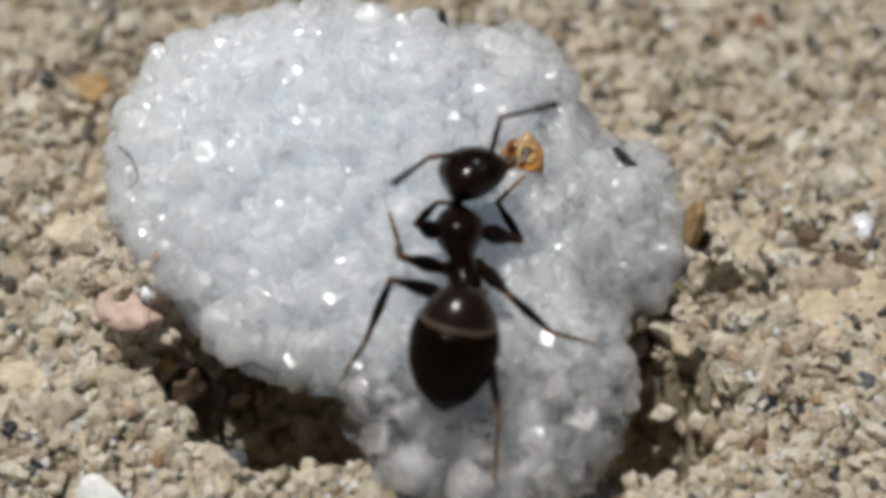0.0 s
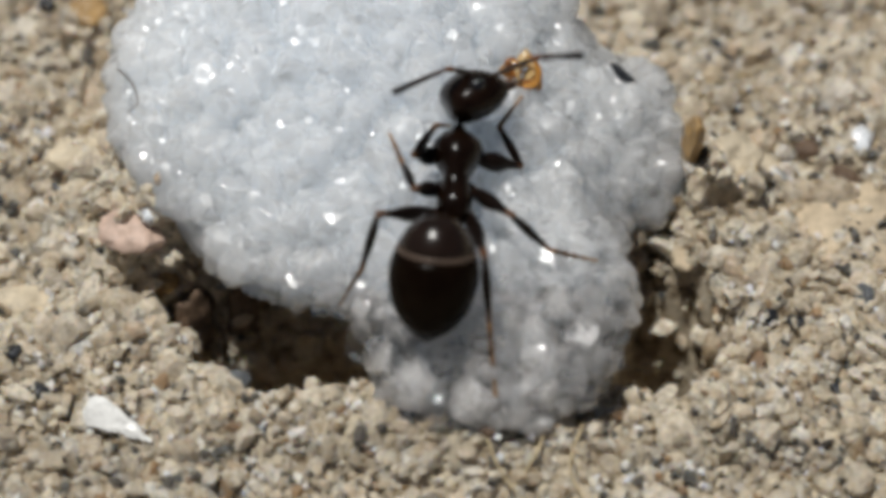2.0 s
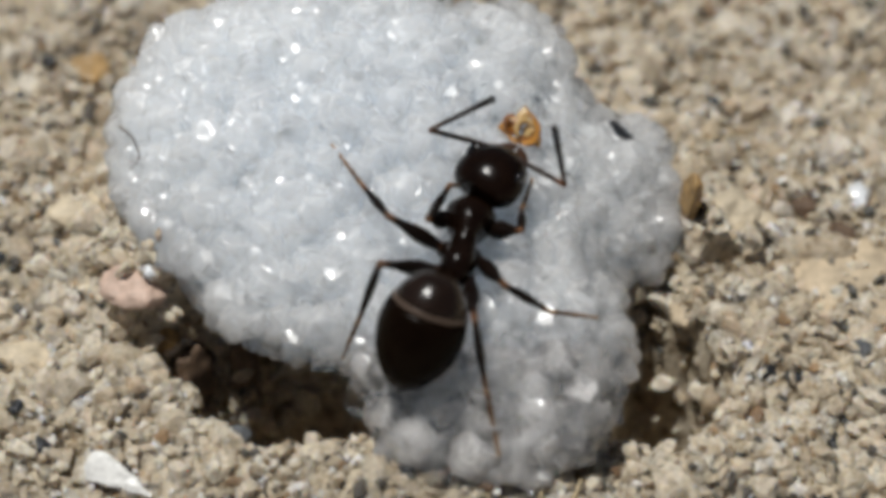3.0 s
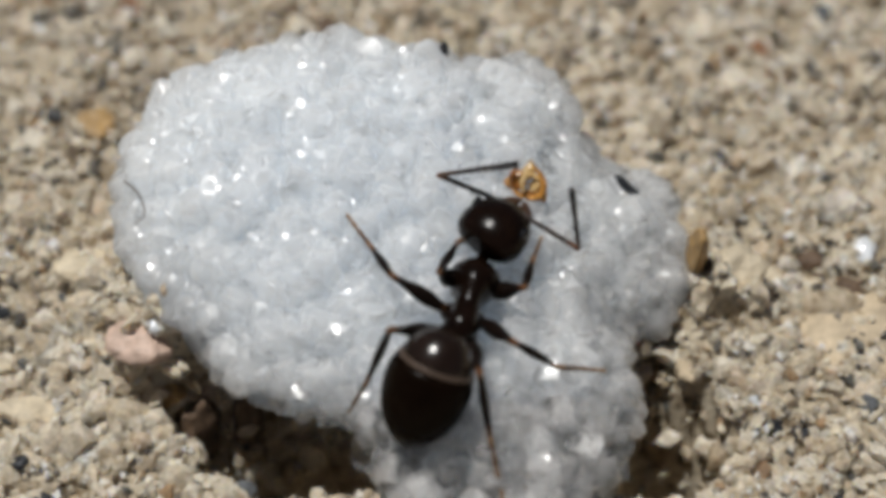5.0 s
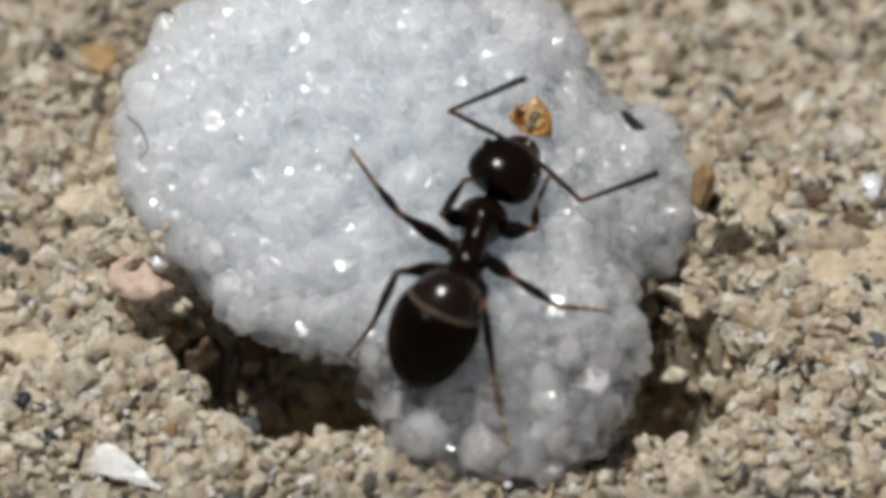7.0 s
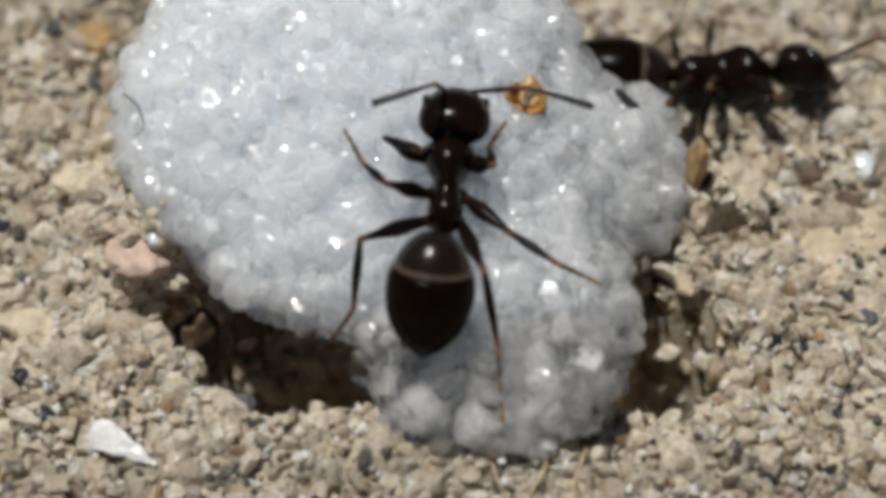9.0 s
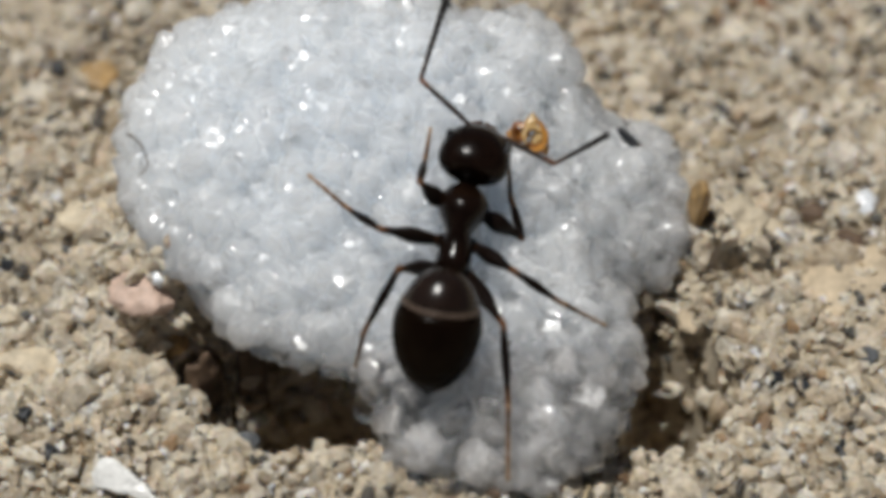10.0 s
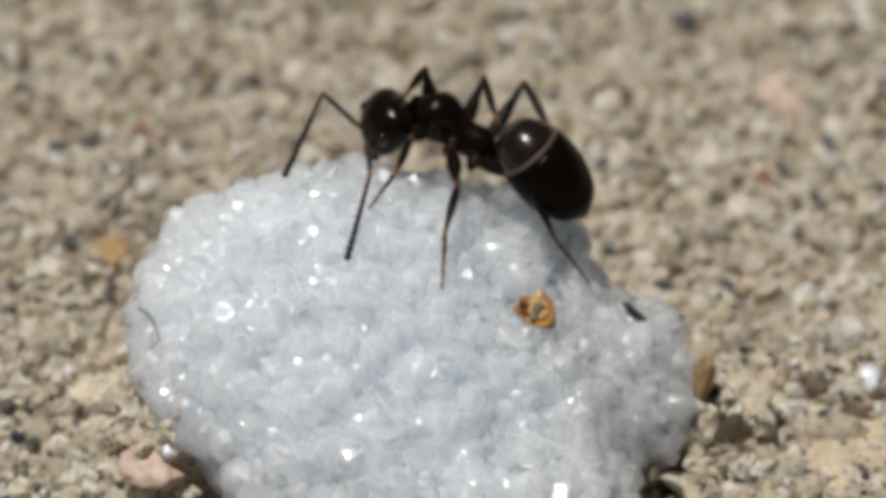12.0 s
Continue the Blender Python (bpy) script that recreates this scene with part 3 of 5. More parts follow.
# ---- the crumb ----
def make_crumb():
    u, v = 1.36, 1.30
    crumb = tagged(new("crumb"), "amber flaky crumb stuck on the sugar lump", "crumb")
    crumb.matrix_basis = VIEW_FRAME @ mm_pose(u, v, surface(u, v) + 0.08) @ Matrix.Scale(1.18, 4)
    for k, (x, y, z, a, d, e, turn, tone) in enumerate(((-0.13, 0.05, 0.05, 0.15, 0.10, 0.08, 20, M_CRUMB), (0.12, -0.02, 0.06, 0.10, 0.14, 0.09, -30, M_CRUMB_PALE), (0.00, -0.15, 0.05, 0.16, 0.07, 0.09, 10, M_CRUMB_DARK),
                                                       (0.02, 0.17, 0.03, 0.13, 0.08, 0.08, 60, M_CRUMB_PALE), (0.18, -0.13, 0.0, 0.08, 0.10, 0.08, 40, M_CRUMB))):
        bm = bmesh.new()
        bmesh.ops.create_icosphere(bm, subdivisions=3, radius=1.0)
        for p in bm.verts:
            q = p.co.normalized()
            p.co = Vector((q.x * a, q.y * d, q.z * e)) * (1 + 0.45 * noise.noise(q * 1.8 + Vector((k * 3, 0, 0))) + 0.25 * noise.noise(q * 4.5))
        part("flake", bm, tone, crumb, m=mm_pose(x, y, z, 0, 0, turn))
    # thin curled skins round a hollow
    for k, (x, y, z, rad, start, sweep, tilt, tone) in enumerate(((0.0, 0.02, 0.16, 0.21, 200, 230, 12, M_CRUMB), (0.06, -0.03, 0.20, 0.14, 20, 200, -18, M_CRUMB_PALE), (-0.08, 0.06, 0.18, 0.12, 90, 190, 25, M_CRUMB_DARK))):
        st = []
        for i in range(15):
            f = i / 14
            st.append((f, (0.018 + 0.028 * math.sin(math.pi * f)) * (1 + 0.4 * noise.noise((f * 5, k, 0))), radians(start + sweep * f), rad * (1 + 0.25 * noise.noise((f * 3, k * 2.0, 4)))))
        bm = bmesh.new()
        loops = [[bm.verts.new(((r + w * math.cos(q)) * math.cos(g), (r + w * math.cos(q)) * math.sin(g), 1.6 * w * math.sin(q))) for q in [2 * math.pi * j / 8 for j in range(8)]] for f, w, g, r in st]
        for p, q in zip(loops, loops[1:]):
            for i in range(8):
                bm.faces.new((p[i], p[(i + 1) % 8], q[(i + 1) % 8], q[i]))
        bm.faces.new(loops[0][::-1])
        bm.faces.new(loops[-1])
        bmesh.ops.recalc_face_normals(bm, faces=bm.faces)
        part("curl", bm, tone, crumb, "thin amber curl", m=mm_pose(x, y, z, tilt, -tilt * 0.6, 0))
    return crumb


crumb = make_crumb()


# ---- sand grains ----
def make_sand():
    rng = np.random.default_rng(11)
    step = 0.138
    gx, gy = np.meshgrid(np.arange(-9.2, 9.2, step), np.arange(-9.6, 11.8, step))
    n = gx.size
    x = gx.ravel() + rng.uniform(-0.6, 0.6, n) * step
    y = gy.ravel() + rng.uniform(-0.6, 0.6, n) * step
    size = np.clip(rng.lognormal(math.log(0.132), 0.52, n), 0.04, 0.44)
    z = np.array([ground_height(a, b) for a, b in zip(x, y)]) - size * rng.uniform(0.0, 0.9, n) + rng.normal(0, 0.05, n) + 0.03
    place = np.stack([x, y, z], 1)
    # clods down in the hollows
    m = 520
    left = rng.random(m) < 0.93
    cx = np.where(left, rng.normal(-2.9, 1.15, m), rng.normal(3.4, 0.5, m))
    cy = np.where(left, rng.normal(-2.9, 0.75, m), rng.normal(-2.3, 0.8, m))
    big = np.clip(rng.lognormal(math.log(0.17), 0.35, m), 0.08, 0.36)
    cz = np.array([ground_height(a, b) for a, b in zip(cx, cy)]) + 0.2 * big
    place, size = np.concatenate([place, np.stack([cx, cy, cz], 1)]), np.concatenate([size, big])
    free = lump_depth(place) > -0.02
    place, size = place[free], size[free]
    # single pieces in the strip before the lump, the rest in one heap
    strip = np.where((place[:, 1] < -4.9) & (place[:, 1] > -6.2) & (np.abs(place[:, 0]) < 6.5) & (size > 0.12))[0][:290]
    rest = np.setdiff1d(np.arange(len(place)), strip)
    heap("sand_grains", place[rest], size[rest], ROCKS, M_SAND, ground, rng, False, "tan grains of sand")
    # small dark, rusty and white specks between them
    n = 8500
    x, y = rng.uniform(-9.2, 9.2, n), rng.uniform(-9.6, 11.8, n)
    little = np.clip(rng.lognormal(math.log(0.062), 0.45, n), 0.025, 0.19)
    z = np.array([ground_height(a, b) for a, b in zip(x, y)]) + 0.05 + little * 0.3
    specks = np.stack([x, y, z], 1)
    keep = lump_depth(specks) > 0.0
    heap("sand_specks", specks[keep], little[keep], ROCKS, M_SPECK, ground, rng, False, "black, rusty and white specks among the sand")
    # grit that fills the gaps
    n = 11000
    x, y = rng.uniform(-8.6, 8.6, n), rng.uniform(-9.0, 9.5, n)
    tiny = np.clip(rng.lognormal(math.log(0.042), 0.35, n), 0.02, 0.09)
    z = np.array([ground_height(a, b) for a, b in zip(x, y)]) + rng.uniform(-0.12, 0.02, n)
    grit = np.stack([x, y, z], 1)
    keep = lump_depth(grit) > 0.0
    heap("sand_grit", grit[keep], tiny[keep], CHIPS, M_SAND, ground, rng, False, "fine tan grit between the grains")
    meshes = [mesh_of("grain", s, M_GRAIN, False) for s in ROCKS]
    turns = random_turns(len(strip), rng)
    for k, i in enumerate(strip):
        ob = new("grain", meshes[k % len(meshes)])
        ob.parent = ground
        ob.matrix_basis = Matrix.LocRotScale(Vector(place[i]) * MM, Matrix(turns[k].tolist()).to_quaternion(), Vector((size[i],) * 3))


make_sand()


# ---- single stones and scraps that stand out on the sand ----
STONE = {
    "quartz": (plain("quartz", (0.72, 0.74, 0.76), 0.12, 0.15, 4.0, 0.02, 0.6), "clear glassy white quartz grain on the sand"),
    "black": (plain("black_mineral", (0.020, 0.022, 0.026), 0.35, 0.4, 5.0, 0.03), "sharp black mineral grain on the sand"),
    "slate": (plain("slate_mineral", (0.10, 0.105, 0.11), 0.3, 0.4, 5.0, 0.03, 0.2), "smooth blue-grey mineral grain on the sand"),
    "amber": (plain("amber_stone", (0.38, 0.24, 0.10), 0.35, 0.35, 4.0, 0.03), "amber-brown translucent flake standing in the sand"),
    "tan": (plain("tan_stone", (0.60, 0.51, 0.37), 0.6, 0.25, 4.0, 0.05), "cracked tan sandstone chip on the sand"),
    "ochre": (plain("ochre_stone", (0.52, 0.42, 0.29), 0.7, 0.3, 3.0, 0.05), "pale ochre stone bedded in the sand"),
    "pink": (plain("pink_stone", (0.60, 0.44, 0.35), 0.5, 0.25, 3.0, 0.04), "pinkish stone lying on the sand"),
    "rust": (plain("rust_stone", (0.24, 0.11, 0.05), 0.5, 0.45, 5.0, 0.05), "rusty red-brown grain on the sand"),
    "cream": (plain("cream_stone", (0.62, 0.56, 0.46), 0.6, 0.25, 4.0, 0.04), "cream-coloured rounded pebble on the sand"),
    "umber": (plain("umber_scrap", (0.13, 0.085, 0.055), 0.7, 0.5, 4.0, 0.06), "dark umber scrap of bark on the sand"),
}
# x, y, half width, half depth, half height, turn
PEBBLES = {}
PEBBLES["quartz"] = (
    (-4.22, -2.20, 0.26, 0.16, 0.16, 10),
    (6.83, 0.42, 0.21, 0.25, 0.18, 10),
)
PEBBLES["tan"] = (
    (-3.70, -1.75, 0.30, 0.30, 0.3, 30),
    (4.6, -0.54, 0.54, 0.39, 0.32, 15),
    (5.16, -0.25, 0.40, 0.22, 0.18, 20),
    (-6.39, -2.9, 0.58, 0.34, 0.22, 5),
    (-5.3, -0.54, 0.72, 0.28, 0.18, 5),
    (-5.68, -0.19, 0.27, 0.22, 0.16, 0),
    (-1.48, -4.39, 0.36, 0.28, 0.22, 10),
    (1.89, -5.57, 0.22, 0.22, 0.18, 0),
)
# the tall ones are stretched up from the hollow's floor to show in view
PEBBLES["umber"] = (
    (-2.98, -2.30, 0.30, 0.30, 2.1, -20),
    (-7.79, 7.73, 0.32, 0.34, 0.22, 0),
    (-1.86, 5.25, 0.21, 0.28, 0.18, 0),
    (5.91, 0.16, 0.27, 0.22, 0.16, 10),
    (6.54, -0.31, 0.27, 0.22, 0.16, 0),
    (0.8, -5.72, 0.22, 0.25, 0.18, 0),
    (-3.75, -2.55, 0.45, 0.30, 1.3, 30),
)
PEBBLES["black"] = (
    (4.64, 2.38, 0.20, 0.20, 0.13, 20),
    (5.18, -3.17, 0.22, 0.19, 0.15, 10),
    (5.56, -3.31, 0.22, 0.17, 0.13, -20),
    (-6.41, 3.29, 0.25, 0.25, 0.18, 10),
    (-6.83, -0.94, 0.27, 0.21, 0.15, 0),
    (3.09, 1.73, 0.26, 0.10, 0.08, -48),
    (-0.37, -5.52, 0.22, 0.19, 0.15, 20),
    (0.3, -5.62, 0.27, 0.17, 0.13, -60),
    (-6.29, -4.07, 0.27, 0.22, 0.16, 0),
    (-5.86, -4.7, 0.18, 0.28, 0.18, 0),
    (6.07, -4.39, 0.20, 0.34, 0.18, 30),
)
PEBBLES["slate"] = (
    (6.61, -2.9, 0.23, 0.28, 0.20, 0),
    (3.44, 1.34, 0.18, 0.15, 0.11, 30),
    (-5.82, -0.77, 0.22, 0.13, 0.11, -20),
    (4.2, 8.59, 0.36, 0.34, 0.22, 10),
    (-5.33, 2.28, 0.18, 0.28, 0.18, 0),
    (6.62, 5.72, 0.32, 0.34, 0.22, 0),
    (-3, -4.44, 0.40, 0.34, 0.27, 0),
)
PEBBLES["amber"] = (
    (4.04, -0.72, 0.17, 0.22, 0.55, 0),
    (-4.10, -2.45, 0.20, 0.26, 0.22, 0),
    (-5.64, 3.1, 0.36, 0.34, 0.22, 0),
)
PEBBLES["ochre"] = (
    (6.75, -1.30, 0.95, 0.90, 0.27, 25),
    (4.55, 1.64, 0.18, 0.20, 0.15, 0),
    (3.91, -1.9, 0.20, 0.28, 0.18, 0),
    (-1.23, -3.97, 0.27, 0.34, 0.22, 0),
)
PEBBLES["pink"] = (
    (-4.55, -2.25, 0.50, 0.42, 0.25, 10),
    (5.8, 6.75, 0.45, 0.45, 0.27, 0),
)
PEBBLES["rust"] = (
    (-6.6, 1.34, 0.22, 0.22, 0.16, 0),
    (5.41, 4.72, 0.18, 0.22, 0.16, 0),
    (-5.3, 5.79, 0.22, 0.34, 0.18, 0),
)
PEBBLES["cream"] = (
    (-2.29, 5.18, 0.32, 0.31, 0.22, 20),
    (-7.03, 3.48, 0.36, 0.28, 0.22, 60),
    (-6.73, 2.66, 0.49, 0.34, 0.22, 30),
    (-5.2, 1.3, 0.27, 0.34, 0.22, 0),
    (2.75, 3.93, 0.27, 0.28, 0.20, 0),
    (4.42, -2.13, 0.22, 0.26, 0.18, 0),
    (-2.57, -4.6, 0.27, 0.34, 0.22, 0),
    (5.11, -4.81, 0.22, 0.34, 0.20, 0),
    (3.34, -4.81, 0.32, 0.28, 0.22, 0),
)


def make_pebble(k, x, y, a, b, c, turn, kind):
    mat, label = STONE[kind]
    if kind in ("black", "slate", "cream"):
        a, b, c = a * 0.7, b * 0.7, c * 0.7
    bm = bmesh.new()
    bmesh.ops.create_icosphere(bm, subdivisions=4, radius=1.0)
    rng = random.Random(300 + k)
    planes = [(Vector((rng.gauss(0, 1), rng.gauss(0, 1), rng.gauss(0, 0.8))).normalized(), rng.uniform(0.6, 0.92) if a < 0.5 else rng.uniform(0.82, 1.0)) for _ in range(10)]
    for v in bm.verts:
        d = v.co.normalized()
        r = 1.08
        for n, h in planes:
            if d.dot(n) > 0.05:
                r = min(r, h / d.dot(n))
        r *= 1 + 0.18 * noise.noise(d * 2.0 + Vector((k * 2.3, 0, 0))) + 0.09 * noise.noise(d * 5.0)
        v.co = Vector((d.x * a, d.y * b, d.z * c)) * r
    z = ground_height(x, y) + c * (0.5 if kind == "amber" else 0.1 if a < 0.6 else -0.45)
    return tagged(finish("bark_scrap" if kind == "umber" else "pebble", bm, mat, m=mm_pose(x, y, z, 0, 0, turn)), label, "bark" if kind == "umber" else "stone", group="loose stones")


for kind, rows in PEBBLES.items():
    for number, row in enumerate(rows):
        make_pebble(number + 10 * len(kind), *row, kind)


def make_shell(x, y):
    """A white pointed chip of shell, gently bowed."""
    bm = bmesh.new()
    n = 14
    top, low = [], []
    for i in range(n + 1):
        f = i / n
        half = 0.26 * min(1.0, f / 0.2 + 0.45) * (1 - f) ** 0.8 + 0.012 + 0.03 * noise.noise((f * 6, 1.0, 3.0))
        row_t, row_l = [], []
        for j in range(5):
            s = j / 2 - 1
            px, py = (f - 0.5) * 1.15, s * half + 0.05 * noise.noise((f * 4, s, 2.0))
            pz = 0.03 * (1 - (2 * f - 1) ** 2) + 0.02 * (1 - s * s) + 0.04 * noise.noise((f * 5, s * 2, 0.0))
            row_t.append(bm.verts.new((px, py, pz + 0.035)))
            row_l.append(bm.verts.new((px, py, pz - 0.035)))
        top.append(row_t)
        low.append(row_l)
    for i in range(n):
        for j in range(4):
            bm.faces.new((top[i][j], top[i + 1][j], top[i + 1][j + 1], top[i][j + 1]))
            bm.faces.new((low[i][j + 1], low[i + 1][j + 1], low[i + 1][j], low[i][j]))
        bm.faces.new((top[i][0], low[i][0], low[i + 1][0], top[i + 1][0]))
        bm.faces.new((top[i][4], top[i + 1][4], low[i + 1][4], low[i][4]))
    bm.faces.new([top[0][j] for j in range(5)] + [low[0][j] for j in range(4, -1, -1)])
    bm.faces.new([low[n][j] for j in range(5)] + [top[n][j] for j in range(4, -1, -1)])
    bmesh.ops.recalc_face_normals(bm, faces=bm.faces)
    mat = plain("shell", (0.80, 0.79, 0.75), 0.35, 0.12, 3.0, 0.02)
    return tagged(finish("shell_chip", bm, mat, m=mm_pose(x, y, ground_height(x, y) + 0.16, 30, 6, -30), smooth=False), "white pointed chip of shell lying on sand", "shell")


make_shell(-4.65, -5.27)


def make_fibre(points, thick, colour, label):
    """A bent thread through a few points."""
    n = 22
    pts = np.array(curve_points([(p[0], 0.1, 0.1, p[1], p[2]) for p in points], n))[:, (0, 3, 4)]
    bm = bmesh.new()
    loops = []
    for i, p in enumerate(pts):
        d = Vector(pts[min(i + 1, n - 1)] - pts[max(i - 1, 0)]).normalized()
        a = d.orthogonal().normalized()
        c = d.cross(a)
        r = thick * (1 - 0.5 * i / n)
        loops.append([bm.verts.new(Vector(p) + (a * math.cos(q) + c * math.sin(q)) * r) for q in (0, 1.257, 2.513, 3.77, 5.027)])
    for p, q in zip(loops, loops[1:]):
        for i in range(5):
            bm.faces.new((p[i], p[(i + 1) % 5], q[(i + 1) % 5], q[i]))
    bm.faces.new(loops[0][::-1])
    bm.faces.new(loops[-1])
    bmesh.ops.recalc_face_normals(bm, faces=bm.faces)
    return tagged(finish("fibre", bm, plain("fibre", colour, 0.5, 0.3, 6.0, 0.005)), label, "fibre", group="plant fibres")


def make_sliver(u, v, turn, half):
    """A thin dark splinter lying on the sugar."""
    bm = skin(curve_points([(-half, 0.01, 0.01, 0, 0), (-half * 0.7, 0.055, 0.045, 0.01, 0), (0, 0.075, 0.055, -0.01, 0), (half * 0.7, 0.06, 0.05, 0.01, 0), (half, 0.012, 0.012, 0, 0)], 14), 8)
    m = VIEW_FRAME @ mm_pose(u, v, surface(u, v) + 0.05, 0, 0, turn)
    return tagged(finish("splinter", bm, STONE["black"][0], m=m, smooth=False), "thin black splinter on the sugar lump's shoulder", "splinter")


make_sliver(2.95, 1.28, 48, 0.27)
make_sliver(0.10, 3.42, 8, 0.16)

STRAW = (0.50, 0.40, 0.24)
for ends in (((0.7, -5.6), (1.0, -6.4), (1.5, -6.9)), ((1.7, -5.3), (1.5, -6.1), (0.9, -6.7)), ((2.2, -5.6), (2.0, -6.3), (2.3, -7.0)), ((0.2, 5.6), (0.6, 5.2), (0.5, 4.6)), ((5.4, 1.9), (5.0, 1.4), (4.4, 1.3))):
    make_fibre([(x, y, ground_height(x, y) + 0.22 + 0.1 * (k == 1)) for k, (x, y) in enumerate(ends)], 0.03, STRAW, "dry straw-coloured plant fibre lying on the sand")
# thread added in place of the dark arc inside a clear sugar bead
u, v = -4.75, 1.0
make_fibre([tuple(S3 @ np.array((u + a, v + c, surface(u + a, v + c) + 0.04))) for a, c in ((-0.05, 0.35), (0.18, 0.15), (0.30, -0.15), (0.15, -0.30))], 0.018, (0.10, 0.08, 0.06), "thin dark arc on the sugar lump's left edge")

# ---- the ants' ways, in the view frame (millimetres), placed to fit the camera's view ----
# seconds, neck u v, waist u v / head middle and front / hind body middle and tip
TRUNK = (
    (0, 0.33, 0.51, 0.52, -1.03),
    (0.5, 0.34, 0.45, 0.36, -1.01),
    (1, 0.32, 0.52, 0.33, -1.02),
    (1.5, 0.32, 0.39, 0.26, -0.99),
    (2.3, 0.42, 0.45, 0.32, -0.97),
    (2.5, 0.54, 0.37, 0.23, -0.97),
    (3, 0.65, 0.25, 0.3, -1),
    (5.5, 0.63, 0.05, 0.25, -1.07),
    (6, 0.66, 0.08, 0.29, -1.08),
    (6.5, 0.67, 0.09, 0.31, -1.02),
    (7, 0.7, 0.07, 0.27, -1.09),
    (8.8, 0.22, 0.83, 0.11, -0.72),
    (9, 0.2, 0.72, 0.09, -0.74),
)
TRUNK += (
    (9.5, 0.4, 0.36, 0.32, -1.07),
    (10, 0.4, 0.58, 0.14, -0.94),
    (10.3, 1.44, 0.2, 0.48, -0.88),
    (10.5, 1.47, 0.31, 0.56, -0.81),
    (10.7, 2.59, 1.53, 1.94, 0.19),
    (10.8, 1.73, 2.34, 1.95, 0.87),
    (11, 1.45, 2.19, 2.23, 0.85),
    (11.2, 1.06, 3.26, 1.68, 1.83),
    (11.3, 1.9, 3.45, 1.98, 2.54),
    (11.4, 1.3, 4.43, 1.67, 3.34),
    (11.5, -0.44, 5.26, 0.52, 4.3),
    (11.8, -0.83, 5.15, 0.18, 4.31),
    (12, -0.51, 4.68, 0.81, 3.76),
)
HEAD = (
    (0, 0.55, 0.99, 1.13, 1.26),
    (0.5, 0.45, 0.93, 1.10, 1.28),
    (1, 0.44, 0.91, 1.08, 1.24),
    (1.5, 0.50, 0.86, 1.16, 1.20),
    (2.3, 0.64, 0.97, 1.33, 1.29),
    (2.5, 0.84, 0.8, 1.4, 1.23),
    (3, 0.91, 0.6, 1.34, 1.12),
    (5.5, 0.87, 0.62, 1.34, 1.13),
    (6, 0.89, 0.65, 1.36, 1.16),
    (6.5, 0.87, 0.61, 1.39, 1.13),
    (7, 0.96, 0.54, 1.39, 1.1),
    (8.8, 0.22, 1.09, 0.28, 1.56),
    (9, 0.26, 1.02, 0.29, 1.5),
)
HEAD += (
    (9.5, 0.32, 0.74, 0.23, 1.22),
    (10, 0.53, 1.01, 0.66, 1.49),
    (10.3, 1.74, 0.55, 1.52, 1.11),
    (10.5, 1.81, 0.83, 1.77, 1.35),
    (10.7, 2.63, 1.92, 2.72, 2.44),
    (10.8, 1.43, 2.82, 1, 3.04),
    (11, 1.02, 2.36, 0.54, 2.32),
    (11.2, 0.88, 3.68, 0.37, 3.83),
    (11.3, 1.85, 3.98, 1.71, 4.46),
    (11.4, 0.79, 4.69, 0.31, 4.52),
    (11.5, -1.01, 4.83, -1.44, 4.47),
    (11.8, -1.16, 4.97, -1.58, 4.58),
    (12, -0.99, 4.29, -1.39, 3.8),
)
GASTER = (
    (0, 0.3, -1.85, 0.33, -2.55),
    (0.5, 0.15, -1.87, 0.19, -2.56),
    (1, 0.07, -1.88, 0.16, -2.63),
    (1.5, 0.04, -2.02, 0.22, -2.73),
    (2.3, 0.03, -2.01, 0.16, -2.72),
    (2.5, -0.24, -2, -0.3, -2.7),
    (3, -0.23, -1.99, -0.3, -2.75),
    (5.5, -0.25, -2.02, -0.42, -2.85),
    (6, -0.23, -2.03, -0.4, -2.83),
    (6.5, -0.21, -2.06, -0.4, -2.85),
    (7, -0.24, -2.08, -0.5, -2.87),
    (9, -0.12, -1.91, -0.1, -2.64),
)
GASTER += (
    (9.5, 0.06, -2.24, -0.07, -2.93),
    (10, -0.08, -1.89, -0.12, -2.69),
    (10.3, -0.08, -1.75, -0.28, -2.35),
    (10.5, 0.21, -1.76, -0.09, -2.45),
    (10.7, 1.51, -0.67, 1.16, -1.44),
    (10.8, 1.95, 0.18, 1.86, -0.6),
    (11, 2.58, -0.11, 2.53, -0.82),
    (11.2, 2.28, 1.22, 2.39, 0.35),
    (11.3, 2, 1.8, 1.88, 0.93),
    (11.4, 2.14, 2.38, 2.15, 1.5),
    (11.5, 1.27, 3.69, 1.44, 2.9),
    (11.8, 0.88, 3.91, 1.5, 3.2),
    (12, 1.68, 3.23, 1.99, 2.34),
)
LEGS = {}
FEELERS = {}
LEGS["L1"] = (
    (0.5, -0.24, 0.28, 0.06, 0.54, 0.36, 0.54),
    (1.5, -0.26, 0.35, -0, 0.47, 0.21, 0.47),
    (2.3, -0.18, 0.37, 0.08, 0.49, 0.29, 0.49),
    (2.5, -0.11, 0.33, 0.1, 0.54, 0.32, 0.63),
    (3, 0, 0.21, 0.26, 0.43, 0.48, 0.43),
    (5.5, 0.05, 0.14, 0.31, 0.4, 0.52, 0.49),
    (6.5, 0.05, 0.09, 0.31, 0.4, 0.52, 0.44),
    (7, 0.06, 0.07, 0.32, 0.37, 0.57, 0.41),
    (9, -0.51, 0.51, -0.25, 0.46, -0.04, 0.59),
)
